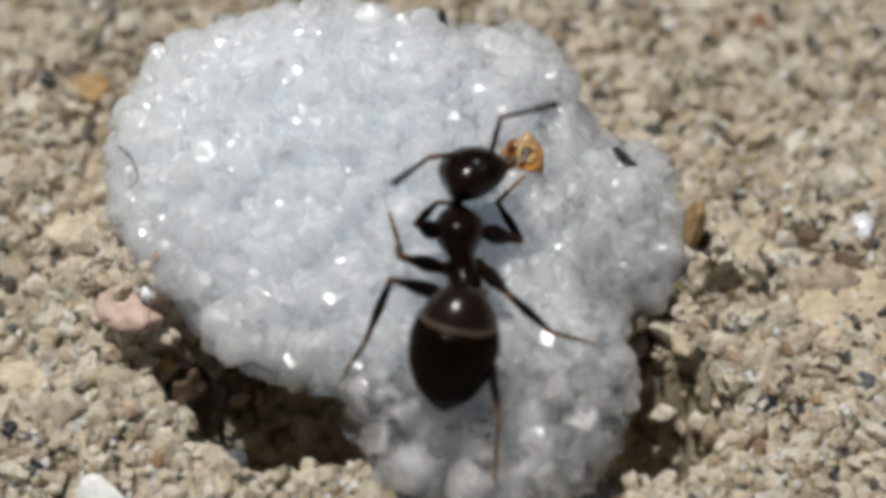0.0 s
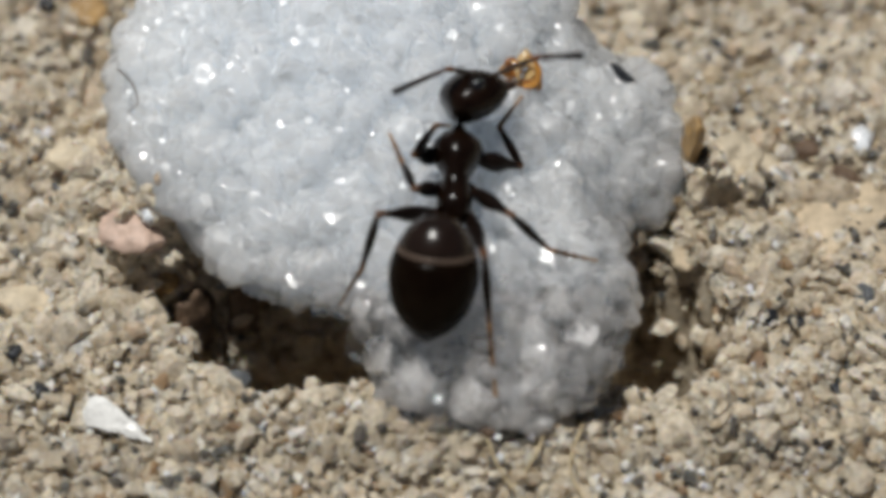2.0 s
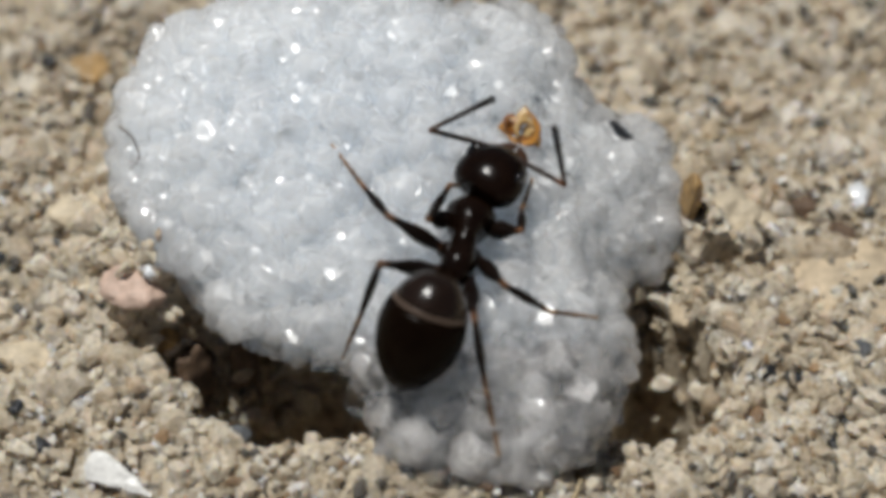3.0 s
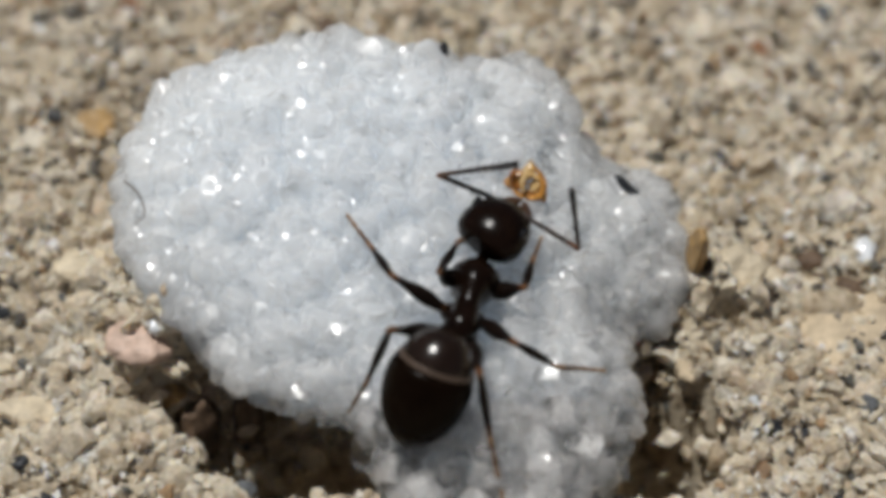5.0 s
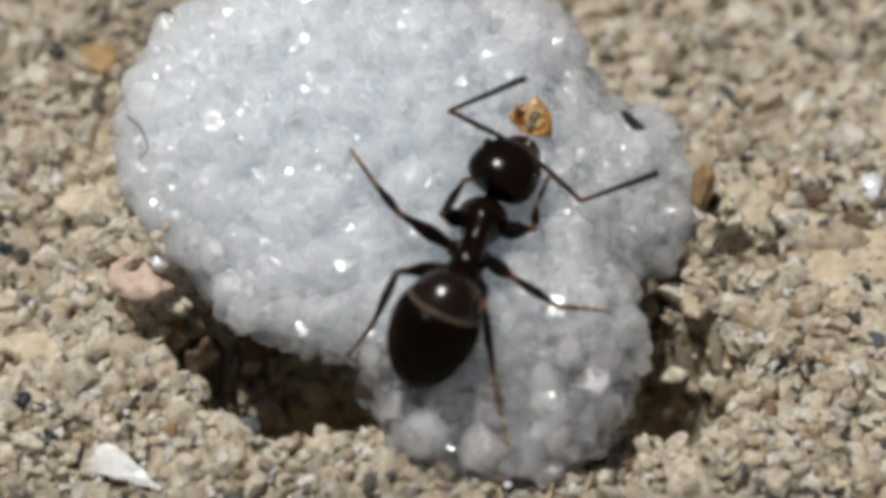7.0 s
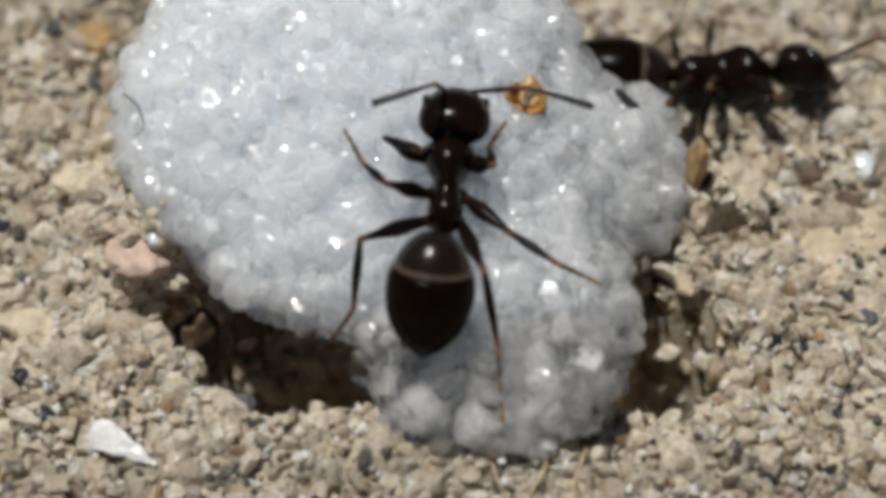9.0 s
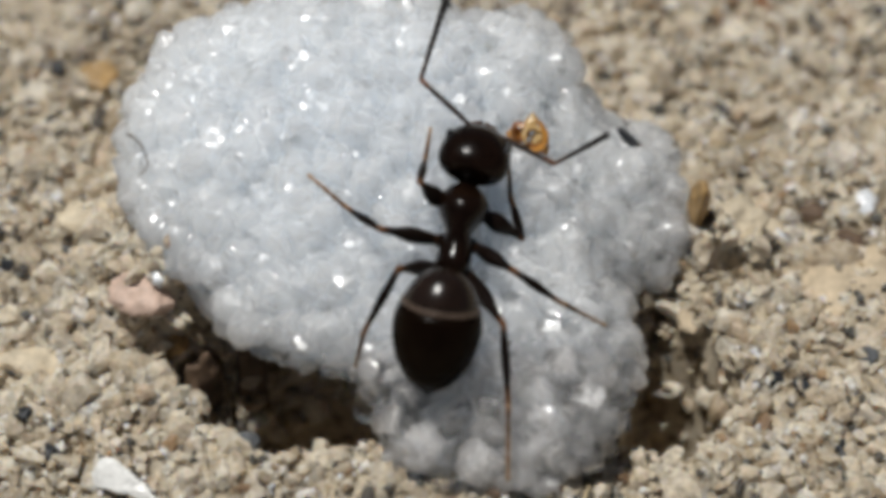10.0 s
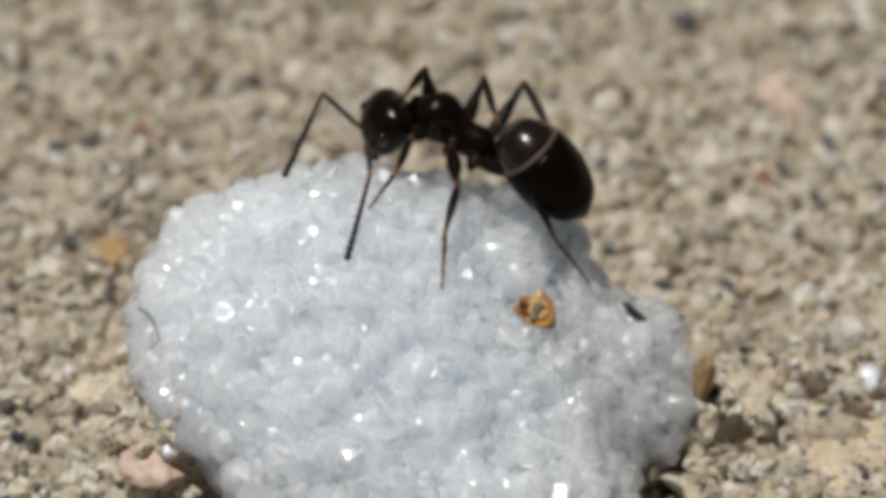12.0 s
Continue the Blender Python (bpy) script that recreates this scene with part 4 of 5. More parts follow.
LEGS["L1"] += (
    (9.5, -0.24, 0.1, -0.03, 0.01, 0.14, 0.18),
    (10, -0.19, 0.27, -0.23, 0.88, -0.1, 1.7),
    (10.3, 0.66, -0.02, 0.96, 0.68, 1.13, 1.32),
    (10.5, 1.12, 0.25, 0.99, 0.66, 1.08, 1.26),
    (10.7, 1.85, 1.66, 1.25, 1.45, 0.81, 1.01),
    (11, 0.84, 1.58, 0.83, 1.02, 0.54, 0.85),
    (11.2, 0.44, 2.85, 0.11, 2.44, -0.21, 1.84),
    (11.3, 0.54, 2.63, 0.45, 2.02, 0.1, 1.02),
    (11.4, 0.87, 4.04, 0.45, 3.77, -0.1, 3.42),
    (11.5, -1.27, 4.74, -1.09, 4.3, -0.96, 3.82),
    (12, -0.6, 3.93, -0.81, 3.41, -1.23, 2.88),
)
LEGS["R1"] = (
    (0.5, 0.99, -0.06, 0.95, 0.56, 1.39, 0.99),
    (1.5, 0.97, -0.13, 0.92, 0.43, 1.29, 0.91),
    (2.3, 1.05, -0.11, 1.03, 0.49, 1.41, 0.97),
    (2.5, 0.92, -0.32, 1.31, 0.24, 1.57, 0.89),
    (3, 1.04, -0.44, 1.34, 0.08, 1.58, 0.69),
    (5.5, 1.13, -0.46, 1.43, 0.14, 1.73, 0.83),
    (6.5, 1.13, -0.51, 1.43, 0.14, 1.73, 0.7),
    (7, 1.09, -0.57, 1.39, -0.01, 1.69, 0.63),
    (9, 0.72, 0.12, 0.76, 0.53, 1.04, 0.94),
)
LEGS["R1"] += (
    (9.5, 0.92, -0.33, 1.01, 0.36, 1.05, 1.05),
    (10, 0.92, -0.29, 1.05, 0.36, 1.03, 1.1),
    (10.3, 1.74, -0.62, 1.95, -0.02, 1.87, 0.24),
    (10.5, 1.88, -0.42, 1.94, 0.05, 1.77, 0.27),
    (10.7, 2.85, 1.49, 2.93, 1.36, 3.05, 1.19),
    (11, 2.06, 2.15, 1.97, 2.75, 1.71, 2.71),
    (11.5, -0.22, 5.53, -0.57, 5.61, -0.92, 5.35),
    (12, -0.4, 4.9, -0.64, 4.73, -0.9, 4.55),
)
LEGS["L2"] = (
    (0.5, -0.41, -0.32, -0.5, -0.06, -0.73, 0.61),
    (1.5, -0.43, -0.39, -0.47, -0.04, -0.66, 0.43),
    (2.3, -0.4, -0.32, -0.44, -0.07, -0.64, 0.34),
    (2.4, -0.45, -0.15, -0.95, 0.28, -1.42, 0.84),
    (2.5, -0.5, -0.1, -1.06, 0.46, -1.58, 1.11),
    (3, -0.6, -0.05, -1.04, 0.43, -1.57, 1.12),
    (5.5, -0.6, -0.21, -0.99, 0.31, -1.53, 1.02),
    (6.5, -0.59, -0.21, -1.02, 0.4, -1.51, 1.02),
    (7, -0.58, -0.19, -1.01, 0.33, -1.53, 1.06),
    (9, -0.73, -0.01, -1.11, 0.29, -1.53, 1.04),
)
LEGS["L2"] += (
    (9.5, -0.59, -0.29, -1.11, 0.05, -1.5, 0.93),
    (10, -0.77, -0.16, -1.38, 0.19, -2, 0.71),
    (10.3, -0.08, 0.37, -0.42, 0.81, -0.88, 1.61),
    (10.5, 0.17, 0.31, -0.26, 0.79, -0.84, 1.59),
    (10.7, 1.38, 1.27, 1.03, 1.01, 0.74, 1.03),
    (11, 1.06, 1.41, 1.06, 1.02, 0.93, 0.8),
    (11.2, 0.85, 2.03, 0.81, 1.65, 0.89, 1.19),
    (11.3, 0.97, 2.63, 0.89, 2.02, 0.8, 1.32),
    (11.4, 0.1, 4.3, -0.08, 3.95, -0.25, 3.51),
    (11.5, -0.74, 4.83, -0.83, 4.21, -1.27, 3.95),
    (12, 0.32, 3.43, -0.01, 3.19, -0.09, 1.61),
)
LEGS["R2"] = (
    (0.5, 1.14, -0.84, 1.74, -1.33, 2.45, -1.52),
    (1.5, 1.08, -0.82, 1.68, -1.33, 2.46, -1.52),
    (2.3, 1.11, -0.8, 1.72, -1.36, 2.43, -1.53),
    (2.5, 1.1, -1.05, 1.66, -1.37, 2.44, -1.53),
    (3, 1.17, -1.13, 1.73, -1.43, 2.47, -1.54),
    (5.5, 1.21, -1.15, 1.77, -1.44, 2.51, -1.5),
    (6.5, 1.21, -1.15, 1.77, -1.41, 2.44, -1.52),
    (7, 1.22, -1.17, 1.69, -1.48, 2.47, -1.56),
    (9, 1.04, -0.74, 1.82, -1.22, 2.47, -1.52),
)
LEGS["R2"] += (
    (9.5, 1.31, -0.98, 1.87, -1.2, 2.45, -1.53),
    (10, 1.22, -0.85, 1.78, -1.2, 2.48, -1.56),
    (10.3, 1.39, -1.18, 1.87, -1.5, 2.4, -1.56),
    (10.5, 1.55, -1.07, 2.03, -1.42, 2.43, -1.55),
    (10.7, 2.72, 0.67, 3.06, 0.88, 3.39, 1.12),
    (11, 2.58, 1.8, 2.75, 1.37, 2.75, 1.19),
    (11.2, 2.64, 2.94, 2.37, 2.35, 2.2, 2.18),
    (11.3, 2.98, 2.93, 2.63, 2.54, 2.37, 2.28),
    (11.5, 0.92, 5.35, 0.83, 4.83, 1, 4.65),
    (12, 0.64, 5.3, 0.76, 4.33, 0.98, 3.67),
)
LEGS["L3"] = (
    (0.5, -0.75, -0.71, -0.97, -1.53, -1.44, -2.26),
    (1.5, -0.75, -0.77, -1.03, -1.59, -1.44, -2.22),
    (2.3, -0.73, -0.8, -1.05, -1.66, -1.37, -2.18),
    (2.5, -0.89, -0.66, -1.15, -1.57, -1.37, -2.18),
    (3, -0.84, -0.78, -1.08, -1.56, -1.36, -2.17),
    (5.5, -0.64, -0.87, -1.03, -1.67, -1.33, -2.12),
    (6.5, -0.59, -0.89, -1.02, -1.67, -1.31, -2.14),
    (7, -0.58, -0.92, -1.01, -1.73, -1.4, -2.25),
    (9, -1.11, -0.81, -1.24, -1.87, -1.59, -2.39),
)
LEGS["L3"] += (
    (9.5, -0.76, -1.16, -1.02, -1.8, -1.46, -2.24),
    (10, -0.77, -0.89, -1.12, -1.63, -1.27, -2.19),
    (10.3, -0.81, -0.92, -1.16, -1.49, -1.55, -2.26),
    (10.5, -0.52, -0.86, -1.08, -1.59, -1.43, -2.24),
    (10.7, 0.81, 0.24, 0.34, -0.2, -0.29, -0.66),
    (11, 1.91, 0.8, 1.67, -0.06, 1.35, -0.05),
    (11.2, 1.24, 1.31, 1.16, 0.7, 0.8, -0.04),
    (11.3, 1.41, 2.11, 1.15, 1.41, 0.89, 0.71),
    (11.4, 1.36, 2.64, 1.14, 2.03, 0.78, 1.23),
    (11.5, 0.38, 4.39, 0.46, 2.99, 0.52, 2.07),
    (12, 1.07, 3.5, 1.68, 2.4, 2.25, 1.74),
)
LEGS["R3"] = (
    (0.5, 0.79, -1.44, 0.97, -2.56, 0.93, -3.55),
    (1.5, 0.75, -1.51, 0.82, -2.28, 0.91, -3.53),
    (2.3, 0.72, -1.58, 0.81, -2.35, 0.92, -3.52),
    (2.5, 0.56, -1.49, 0.66, -2.18, 0.97, -3.56),
    (3, 0.61, -1.43, 0.69, -2.08, 1, -3.64),
    (5.5, 0.63, -1.63, 0.7, -2.19, 0.98, -3.52),
    (6.5, 0.67, -1.63, 0.72, -2.14, 0.97, -3.62),
    (7, 0.64, -1.6, 0.66, -2.08, 0.96, -3.58),
    (9, 0.7, -1.35, 0.87, -2.21, 0.96, -3.55),
)
LEGS["R3"] += (
    (9.5, 0.97, -1.63, 1.01, -2.41, 0.97, -3.53),
    (10, 0.92, -1.46, 0.99, -2.24, 0.99, -3.8),
    (10.3, 0.92, -1.49, 0.94, -2.44, 0.92, -3.43),
    (10.5, 1.25, -1.5, 1.12, -2.45, 0.95, -3.54),
    (10.7, 2.85, -0.46, 2.59, -1.37, 2.22, -2.41),
    (11, 3.62, 1.28, 3.53, 0.33, 3.57, -0.28),
    (11.2, 3.38, 1.89, 3.28, 0.87, 3.13, -0.21),
    (11.3, 3.32, 2.11, 3.15, 0.97, 3.19, -0.11),
    (11.4, 3.19, 3.48, 3.28, 2.46, 3.3, 1.23),
    (11.5, 1.88, 3.95, 2.14, 2.64, 2.57, 1.55),
    (12, 1.81, 5.04, 1.68, 4.07, 1.9, 3.23),
)
FEELERS["AL"] = (
    (0, -0.07, 1.19, -0.49, 0.84),
    (0.5, 0.14, 1.23, -0.63, 0.69),
    (1, 0.11, 1.16, -0.53, 0.78),
    (1.5, 0.21, 1.27, -0.52, 1.01),
    (2.3, 0.21, 1.31, -0.48, 0.93),
    (2.5, -0.28, 1.02, 0.58, 1.45),
    (3, -0.3, 1.33, 0.91, 1.7),
    (5.5, -0.1, 1.5, 1.25, 1.5),
    (6, -0.19, 1.32, 1.11, 1.6),
    (6.5, -0.28, 0.77, 0.41, 1.26),
    (7, -0.07, 1.49, 1.22, 1.86),
    (8.8, -0.09, 1.56, -0.97, 1.09),
    (9, -0.04, 1.45, -0.92, 1.13),
)
FEELERS["AL"] += (
    (9.5, -0.68, 0.53, -1, 1.46),
    (10, -0.32, 2.14, 0.09, 3.26),
    (10.3, 1.22, 1.41, 1.18, 1.97),
    (10.5, 1.21, 2.08, 1.16, 2.99),
    (10.7, 1.59, 2.92, 0.99, 3.48),
    (11, 0.54, 1.87, -0.37, 2.01),
    (11.2, -0.23, 4.18, -1.19, 3.96),
    (11.3, 1.02, 4.33, 0.15, 4.24),
    (11.4, -0.45, 4.66, -1.6, 3.92),
    (11.5, -1.97, 5, -2.44, 3.34),
    (12, -1.21, 3.41, -1.6, 1.87),
)
FEELERS["AR"] = (
    (0, 0.95, 1.76, 1.64, 1.89),
    (0.5, 1.09, 1.66, 1.82, 1.68),
    (0.6, 1.35, 1.46, 2.51, 1.68),
    (1, 0.88, 1.47, 1.7, 1.48),
    (1.5, 1.46, 1.64, 1.33, 1.03),
    (2.3, 1.59, 1.36, 2.41, 1.7),
    (2.5, 2.05, 0.69, 3.47, 1.26),
    (3, 1.96, 0.43, 1.77, 1.2),
    (5.5, 2.12, 0.27, 1.99, 1.09),
    (6, 2.3, 0.52, 1.75, 1.38),
    (6.5, 2.19, 0.55, 1.82, 1.39),
    (7, 2.1, 0.03, 3.15, 0.47),
    (8.8, 0.78, 1.74, 1.21, 1.82),
    (9, 1.34, 1.41, 2.25, 1.11),
)
FEELERS["AR"] += (
    (9.5, 1.09, 1.26, 0.62, 1.48),
    (10, 1.91, 0.75, 2.39, 1.23),
    (10.3, 2.62, -0.4, 2.8, 0.55),
    (10.5, 2.92, 0.76, 2.59, 1.65),
    (10.7, 3.28, 2.01, 3.06, 1.4),
    (11, 1.02, 3.25, 0.37, 2.99),
    (11.2, 1.68, 3.96, 1.76, 3.83),
    (11.3, 2.5, 3.85, 2.71, 3.06),
    (11.4, -0.08, 4.3, -0.78, 3.95),
    (11.5, -1.53, 5, -1.77, 4.34),
    (12, -1.96, 4.71, -2.59, 3.32),
)
# seconds, height over the sugar, nose up, roll to the right
STANCE = ((0, 0.50, 0, 0), (10.3, 0.50, 0, 0), (10.7, 0.55, 5, 8), (11.0, 0.60, 10, 25), (11.3, 0.6, 5, 25), (11.5, 0.5, 0, 50), (12.0, 0.35, 0, 60))

# seconds, how far the head bows, its twist to the right
NOD = ((0, 0.1, -62), (2.0, 0.15, -56), (2.4, 0.4, -18), (3.0, 0.5, -8), (7.0, 0.5, 0), (8.8, 1.0, 0), (9.6, 1.2, 0), (10.0, 0.75, 0), (10.4, 0.6, 10), (10.8, 0.6, 0), (12.0, 0.5, 0))


def at(rows, t):
    rows = np.array(rows)
    return np.array([np.interp(t, rows[:, 0], rows[:, k]) for k in range(1, rows.shape[1])])


def frame_of(origin, forward, up):
    y = Vector(forward).normalized()
    x = y.cross(Vector(up)).normalized()
    z = x.cross(y)
    m = Matrix((x, y, z)).transposed().to_4x4()
    m.translation = origin
    return m


class Chain:
    """Turns segments with as little spin as can be."""

    def __init__(self):
        self.turn = {}

    def aim(self, key, a, b):
        way = (Vector(b) - Vector(a)).normalized()
        q = self.turn.get(key)
        if q is None:
            q = Vector((0, 1, 0)).rotation_difference(way)
        else:
            q = (q @ Vector((0, 1, 0))).rotation_difference(way) @ q
        self.turn[key] = q
        return Matrix.LocRotScale(a, q, None)


def bend(hip, ankle, l1, l2, wish, up):
    """The knee between hip and ankle that lies nearest to wish in plan, on the side of up; and the ankle that can be reached."""
    d = ankle - hip
    dist = d.length
    if dist > (l1 + l2) * 0.995:
        d *= (l1 + l2) * 0.995 / dist
        dist = d.length
    if dist < abs(l1 - l2) * 1.05 + 0.02:
        d = d.normalized() * (abs(l1 - l2) * 1.05 + 0.02)
        dist = d.length
    n = d.normalized()
    a = (l1 * l1 - l2 * l2 + dist * dist) / (2 * dist)
    r = math.sqrt(max(0.0, l1 * l1 - a * a))
    c = hip + n * a
    e1 = up - n * up.dot(n)
    e1 = e1.normalized() if e1.length > 1e-4 else n.orthogonal().normalized()
    e2 = n.cross(e1)
    best = None
    for k in range(-24, 25):
        q = math.radians(k * 5.0)
        p = c + (e1 * math.cos(q) + e2 * math.sin(q)) * r
        cost = ((p - wish).xy.length if wish is not None else 0) + 0.003 * abs(k)
        if wish is not None:
            cost += 1.5 * max(0.0, surface(p.x, p.y) + 0.09 - p.z)
        if best is None or cost < best[0]:
            best = (cost, p)
    return best[1], hip + d


def reach(a, target, length):
    """From a to target as the unpanned camera sees it: a segment of true length, with the depth that makes it fit the
    view.
    """
    d = Vector(target) - Vector(a)
    flat = d.xy.length
    if flat >= length:
        d = Vector((d.x, d.y, 0)) * (length / flat)
    else:
        d = Vector((d.x, d.y, math.copysign(min(math.sqrt(length ** 2 - flat ** 2), 1.1), d.z)))
        d = d.normalized() * length
    return Vector(a) + d


def clear_of(a, b, length):
    """Turns the segment from a to b up until it clears the sugar."""
    for _ in range(6):
        under = max(surface(p.x, p.y) + 0.06 - p.z for p in (a.lerp(b, 0.5), b))
        if under <= 0:
            break
        b = b + Vector((0, 0, under))
        b = a + (b - a).normalized() * length
    return b


def metres(m):
    m = m.copy()
    m.translation = m.translation * MM
    return m


def main_ant_rows():
    chain, rows = Chain(), {}
    out = lambda key, t, m: rows.setdefault(key, []).append((t, metres(m)))
    for step in range(121):
        t = step / 10
        nu, nv, pu, pv = at(TRUNK, t)
        lift, nose, roll = at(STANCE, t)
        mid = ((nu + pu) / 2, (nv + pv) / 2)
        base = surface(*mid)
        fwd = Vector((nu - pu, nv - pv, 0)).normalized()
        flat = math.hypot(nu - pu, nv - pv)
        nose -= math.degrees(math.acos(min(1.0, max(0.82, flat / 1.58))))
        root = frame_of((mid[0], mid[1], base + lift), fwd, (0, 0, 1)) @ pose(0, 0, 0, nose, 0, 0) @ pose(0, 0, 0, 0, roll, 0)
        inv = root.inverted()
        out("root", t, VIEW_FRAME @ root)
        dorsal = (root.to_3x3() @ Vector((0, 0, 1))).normalized()
        hu, hv, fu, fv = at(HEAD, t)
        bow, twist = at(NOD, t)
        way = Vector((fu - hu, fv - hv, 0)).normalized() + Vector((0, 0, -bow))
        neck = root @ Vector((0, 0.82, -0.06))
        head = frame_of((hu, hv, neck.z + 0.02), way, dorsal) @ pose(0, 0, 0, 0, twist, 0)
        out("head", t, inv @ head)
        gu, gv, tu, tv = at(GASTER, t)
        nearer = Vector((gu - tu, gv - tv)).normalized() * 0.17
        gu, gv, tu, tv = gu + nearer.x, gv + nearer.y, tu + nearer.x, tv + nearer.y
        waist = root @ Vector((0, -0.94, -0.04))
        gz = max(waist.z - 0.2, surface(gu, gv) + 0.52, surface(tu, tv) + 0.55)
        tail = frame_of((gu, gv, gz), Vector((waist.x - tu, waist.y - tv, 0)).normalized() + Vector((0, 0, 0.34)), dorsal)
        out("gaster", t, inv @ tail)
        for side, s in (("AL", -1), ("AR", 1)):
            eu, ev, wu, wv = at(FEELERS[side], t)
            a = head @ Vector((s * 0.15, 0.34, 0.16))
            b = clear_of(a, reach(a, (eu, ev, a.z + 0.2), SCAPE), SCAPE)
            c = clear_of(b, reach(b, (wu, wv, b.z + 0.2), WHIP), WHIP)
            ma, mb = chain.aim(side, a, b), chain.aim(side + "w", b, c)
            out(side, t, inv @ ma)
            out(side + "w", t, ma.inverted() @ mb)
        for key, local in HIPS.items():
            k = int(key[1])
            ku, kv, au, av, tu, tv = at(LEGS[key], t)
            hip = root @ Vector(local)
            tip = Vector((tu, tv, surface(tu, tv) + 0.03))
            ankle = reach(tip, (au, av, tip.z + 0.3), TARSUS[k])
            ankle.z = max(ankle.z, surface(ankle.x, ankle.y) + 0.07)
            wanted = ankle.copy()
            for _ in range(4):
                # lift the ankle until shin and foot clear the sugar
                knee, ankle = bend(hip, wanted, FEMUR[k], TIBIA[k], Vector((ku, kv, 0)), dorsal)
                under = 0.0
                for a, b, f in ((knee, ankle, 0.35), (knee, ankle, 0.7), (ankle, tip, 0.3), (ankle, tip, 0.6)):
                    p = a.lerp(b, f)
                    under = max(under, surface(p.x, p.y) + 0.05 - p.z)
                if under <= 0:
                    break
                wanted = wanted + Vector((0, 0, 1.3 * under))
            m1, m2, m3 = chain.aim(key, hip, knee), chain.aim(key + "t", knee, ankle), chain.aim(key + "f", ankle, tip)
            out(key, t, inv @ m1)
            out(key + "t", t, m1.inverted() @ m2)
            out(key + "f", t, m1.inverted() @ m3)
    return rows


# seconds, x, y, heading (degrees to the left of straight away) of the ants that pass by on the sand
PATHS = (
    ((0.3, 15.88, -5.47, 85), (0.5, 8.0, -4.85, 85), (0.6, 3.5, -4.44, 88), (0.7, -1.28, -5.92, 75), (0.85, -8.74, -7.44, 75)),
    ((2.1, 14.76, -2.74, 70), (2.2, 9.06, -3.6, 70), (2.3, 3.89, -4.65, 62), (2.4, 0.95, -6.32, 70), (2.5, -3.34, -7.75, 80), (2.65, -10.28, -8.7, 80)),
    ((5, -10.64, -5.47, 0), (5.2, -7.18, -3.6, -10), (5.3, -6.47, -2.41, 5), (5.45, -8.68, -0.84, -10), (5.6, -8.82, 0.44, -60), (5.7, -6.78, 0.25, -85), (5.8, -5.80, 0.02, -95), (6, -5.80, -0.30, -95), (6.1, -7.42, -0.40, -90), (6.3, -12.24, -0.61, -85)),
    ((8.3, -15.24, 1.16, -90), (8.6, -8.51, 1.65, -70), (8.75, -6.75, 2.39, 0), (8.8, -6.52, 3.02, 40), (8.9, -8.83, 4.69, 45), (9, -13.68, 8.41, 45)),
    ((8.6, 2.31, 15.42, -150), (8.9, 3.99, 5.76, -135), (9, 4.56, 1.67, -88), (9.1, 5.55, 1.83, -62), (9.2, 8.29, 1.16, -75), (9.35, 15.25, -0.26, -80)),
)


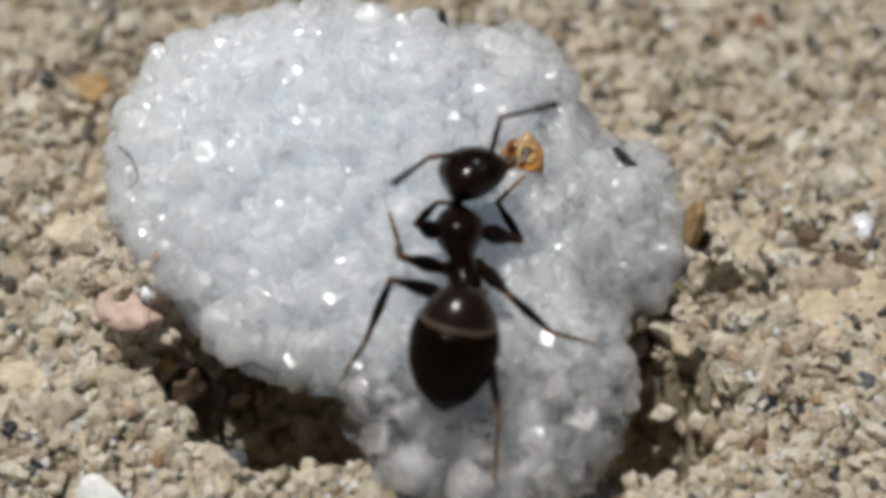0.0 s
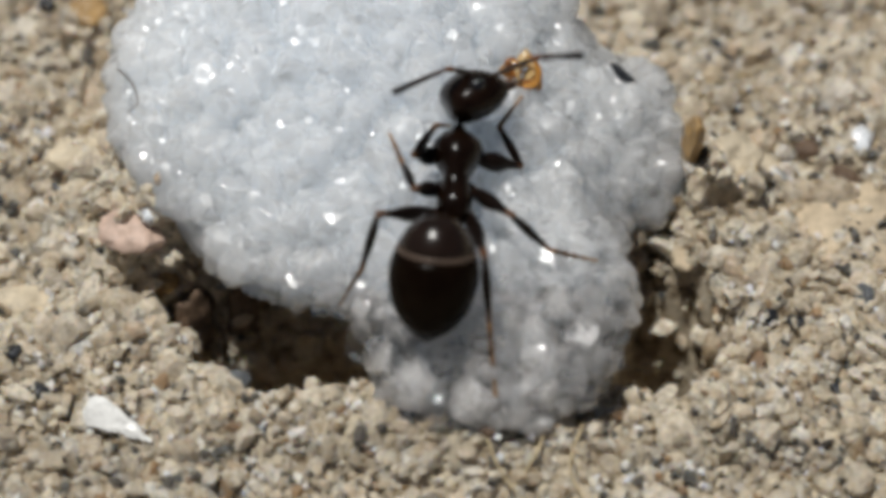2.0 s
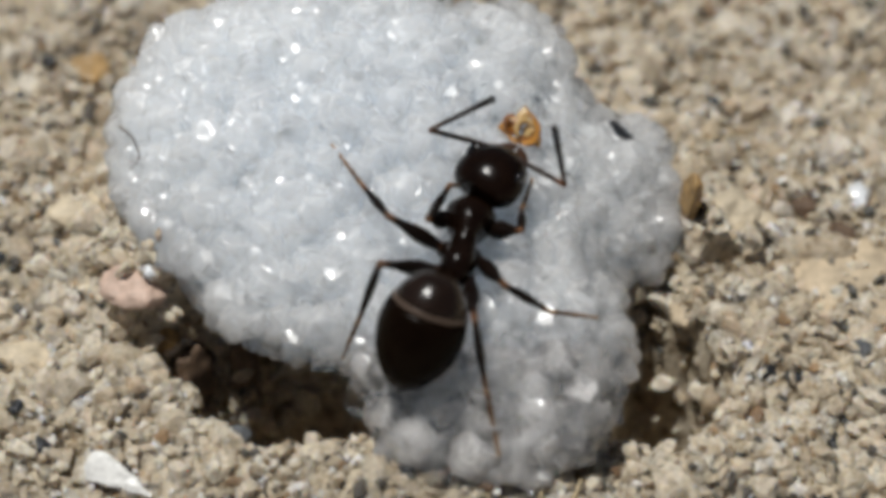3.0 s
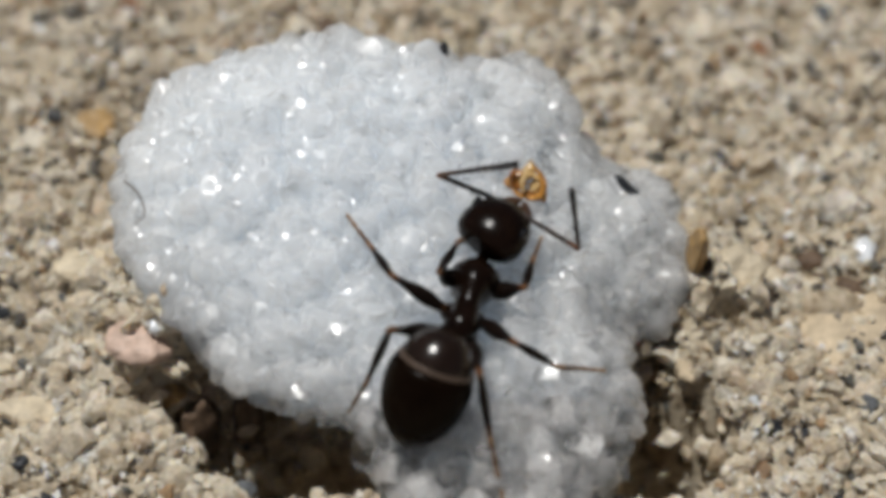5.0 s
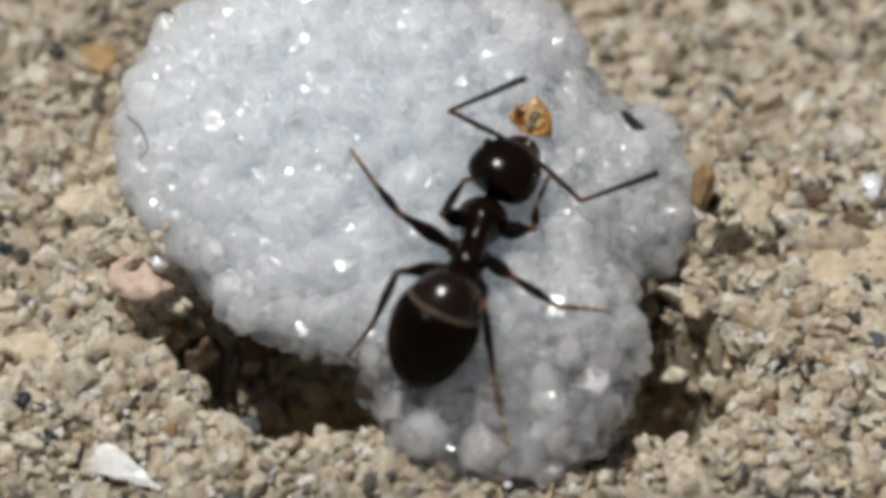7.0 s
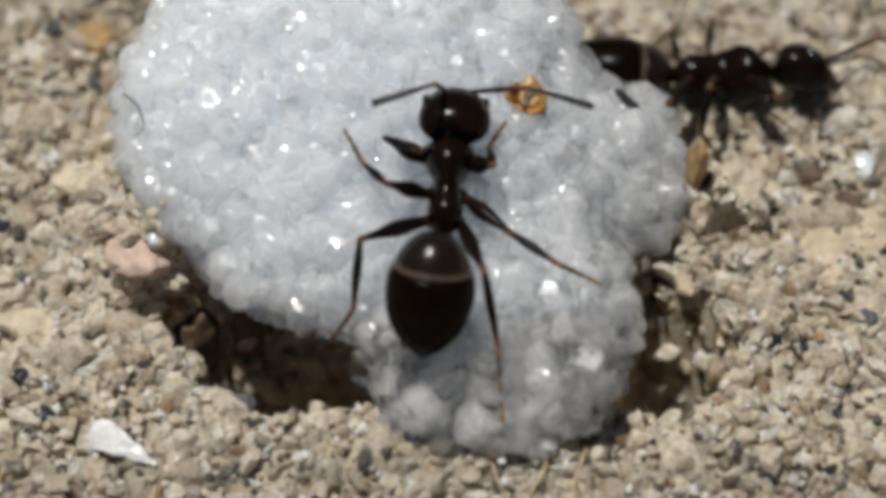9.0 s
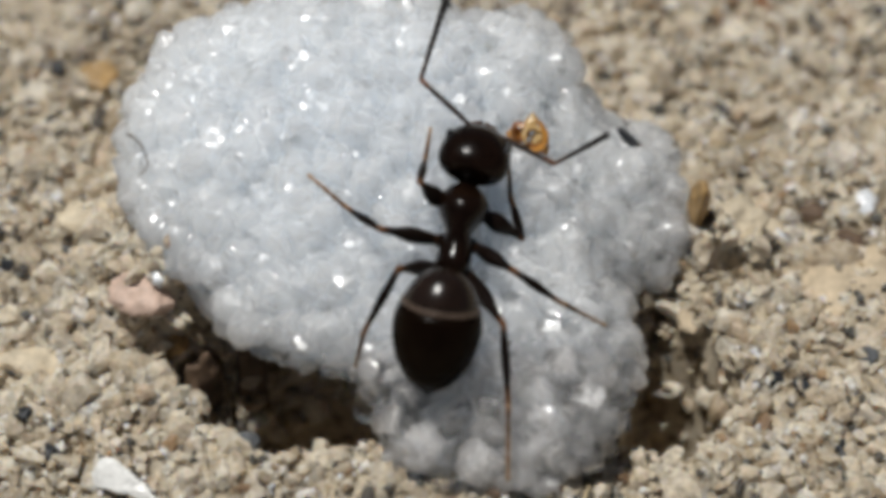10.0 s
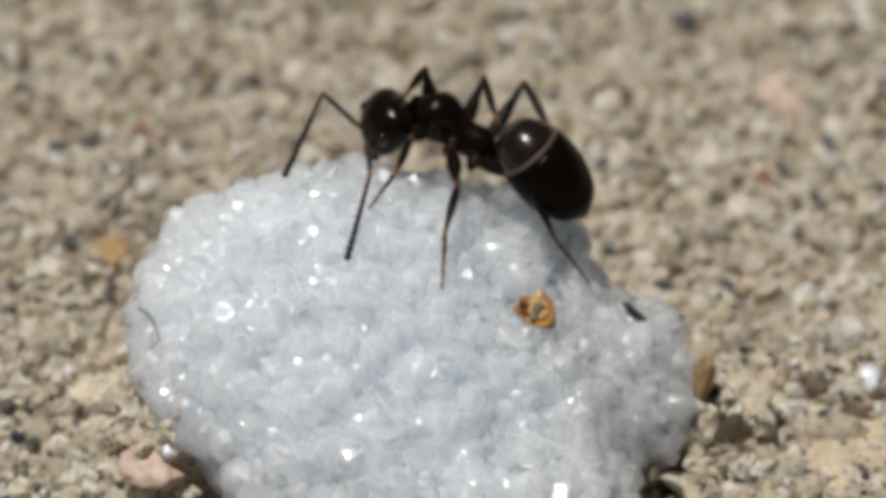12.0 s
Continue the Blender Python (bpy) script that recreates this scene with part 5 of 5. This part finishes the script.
def passer_rows(path):
    chain, rows = Chain(), {}
    out = lambda key, t, m: rows.setdefault(key, []).append((t, metres(m)))
    first, last = path[0][0], path[-1][0]
    times = sorted({0.0, 12.0} | {round(first + 0.05 * i, 3) for i in range(int(round((last - first) / 0.05)) + 1)})
    spread = {"1": (1.15, 1.35), "2": (1.75, -0.05), "3": (1.45, -1.6)}
    for t in times:
        x, y, turn = at(path, t)
        upright = pose(x, y, max(ground_height(x, y), -0.25) + 0.75, 0, 0, turn)
        roll = pose(0, 0, 0, 0, 60 * math.sin(radians(turn)), 0)
        root = upright @ roll
        inv = root.inverted()
        out("root", t, root)
        out("head", t, pose(0, 1.30, -0.02, -18, 0, 0))
        out("gaster", t, pose(0, -1.86, 0.0, -6, 0, 0))
        sway = math.sin(t * 23)
        for side, s in (("AL", -1), ("AR", 1)):
            a = Vector((s * 0.15, 1.62, 0.05))
            b = a + Vector((s * 0.6, 0.75, 0.25 + 0.1 * sway * s)).normalized() * SCAPE
            c = b + Vector((s * 0.15, 1.0, -0.45 - 0.15 * sway * s)).normalized() * WHIP
            ma, mb = chain.aim(side, a, b), chain.aim(side + "w", b, c)
            out(side, t, ma)
            out(side + "w", t, ma.inverted() @ mb)
        for n, (key, local) in enumerate(HIPS.items()):
            s = -1 if key[0] == "L" else 1
            sx, sy = spread[key[1]]
            sx *= 0.4 if s * math.sin(radians(turn)) > 0.3 else 0.85
            phase = 40 * t + (math.pi if key in ("L1", "R2", "L3") else 0)
            tip = Vector((s * sx, sy + 0.3 * math.cos(phase), -0.75 + 0.2 * max(0, math.sin(phase))))
            tip = roll.inverted() @ tip
            k = int(key[1])
            hip = Vector(local)
            lean = (hip - tip)
            lean.z = 0
            ankle = tip + (lean.normalized() * 0.75 + Vector((0, 0, 0.5))).normalized() * TARSUS[k]
            knee, ankle = bend(hip, ankle, FEMUR[k], TIBIA[k], None, Vector((s * 0.9, 0, 0.45)))
            m1, m2, m3 = chain.aim(key, hip, knee), chain.aim(key + "t", knee, ankle), chain.aim(key + "f", ankle, tip)
            out(key, t, m1)
            out(key + "t", t, m1.inverted() @ m2)
            out(key + "f", t, m1.inverted() @ m3)
    return rows


def key_ant(ant, parts, rows):
    walk(ant, rows["root"])
    walk(parts["head"], rows["head"])
    walk(parts["gaster"], rows["gaster"])
    for side in ("AL", "AR"):
        walk(parts[side][0], rows[side])
        walk(parts[side][1], rows[side + "w"])
    for key in HIPS:
        for ob, tail in zip(parts[key], ("", "t", "f")):
            walk(ob, rows[key + tail])


def motions():
    key_ant(ant_main, main_parts, main_ant_rows())
    for (ant, parts), path in zip(passers, PATHS):
        key_ant(ant, parts, passer_rows(path))


motions()
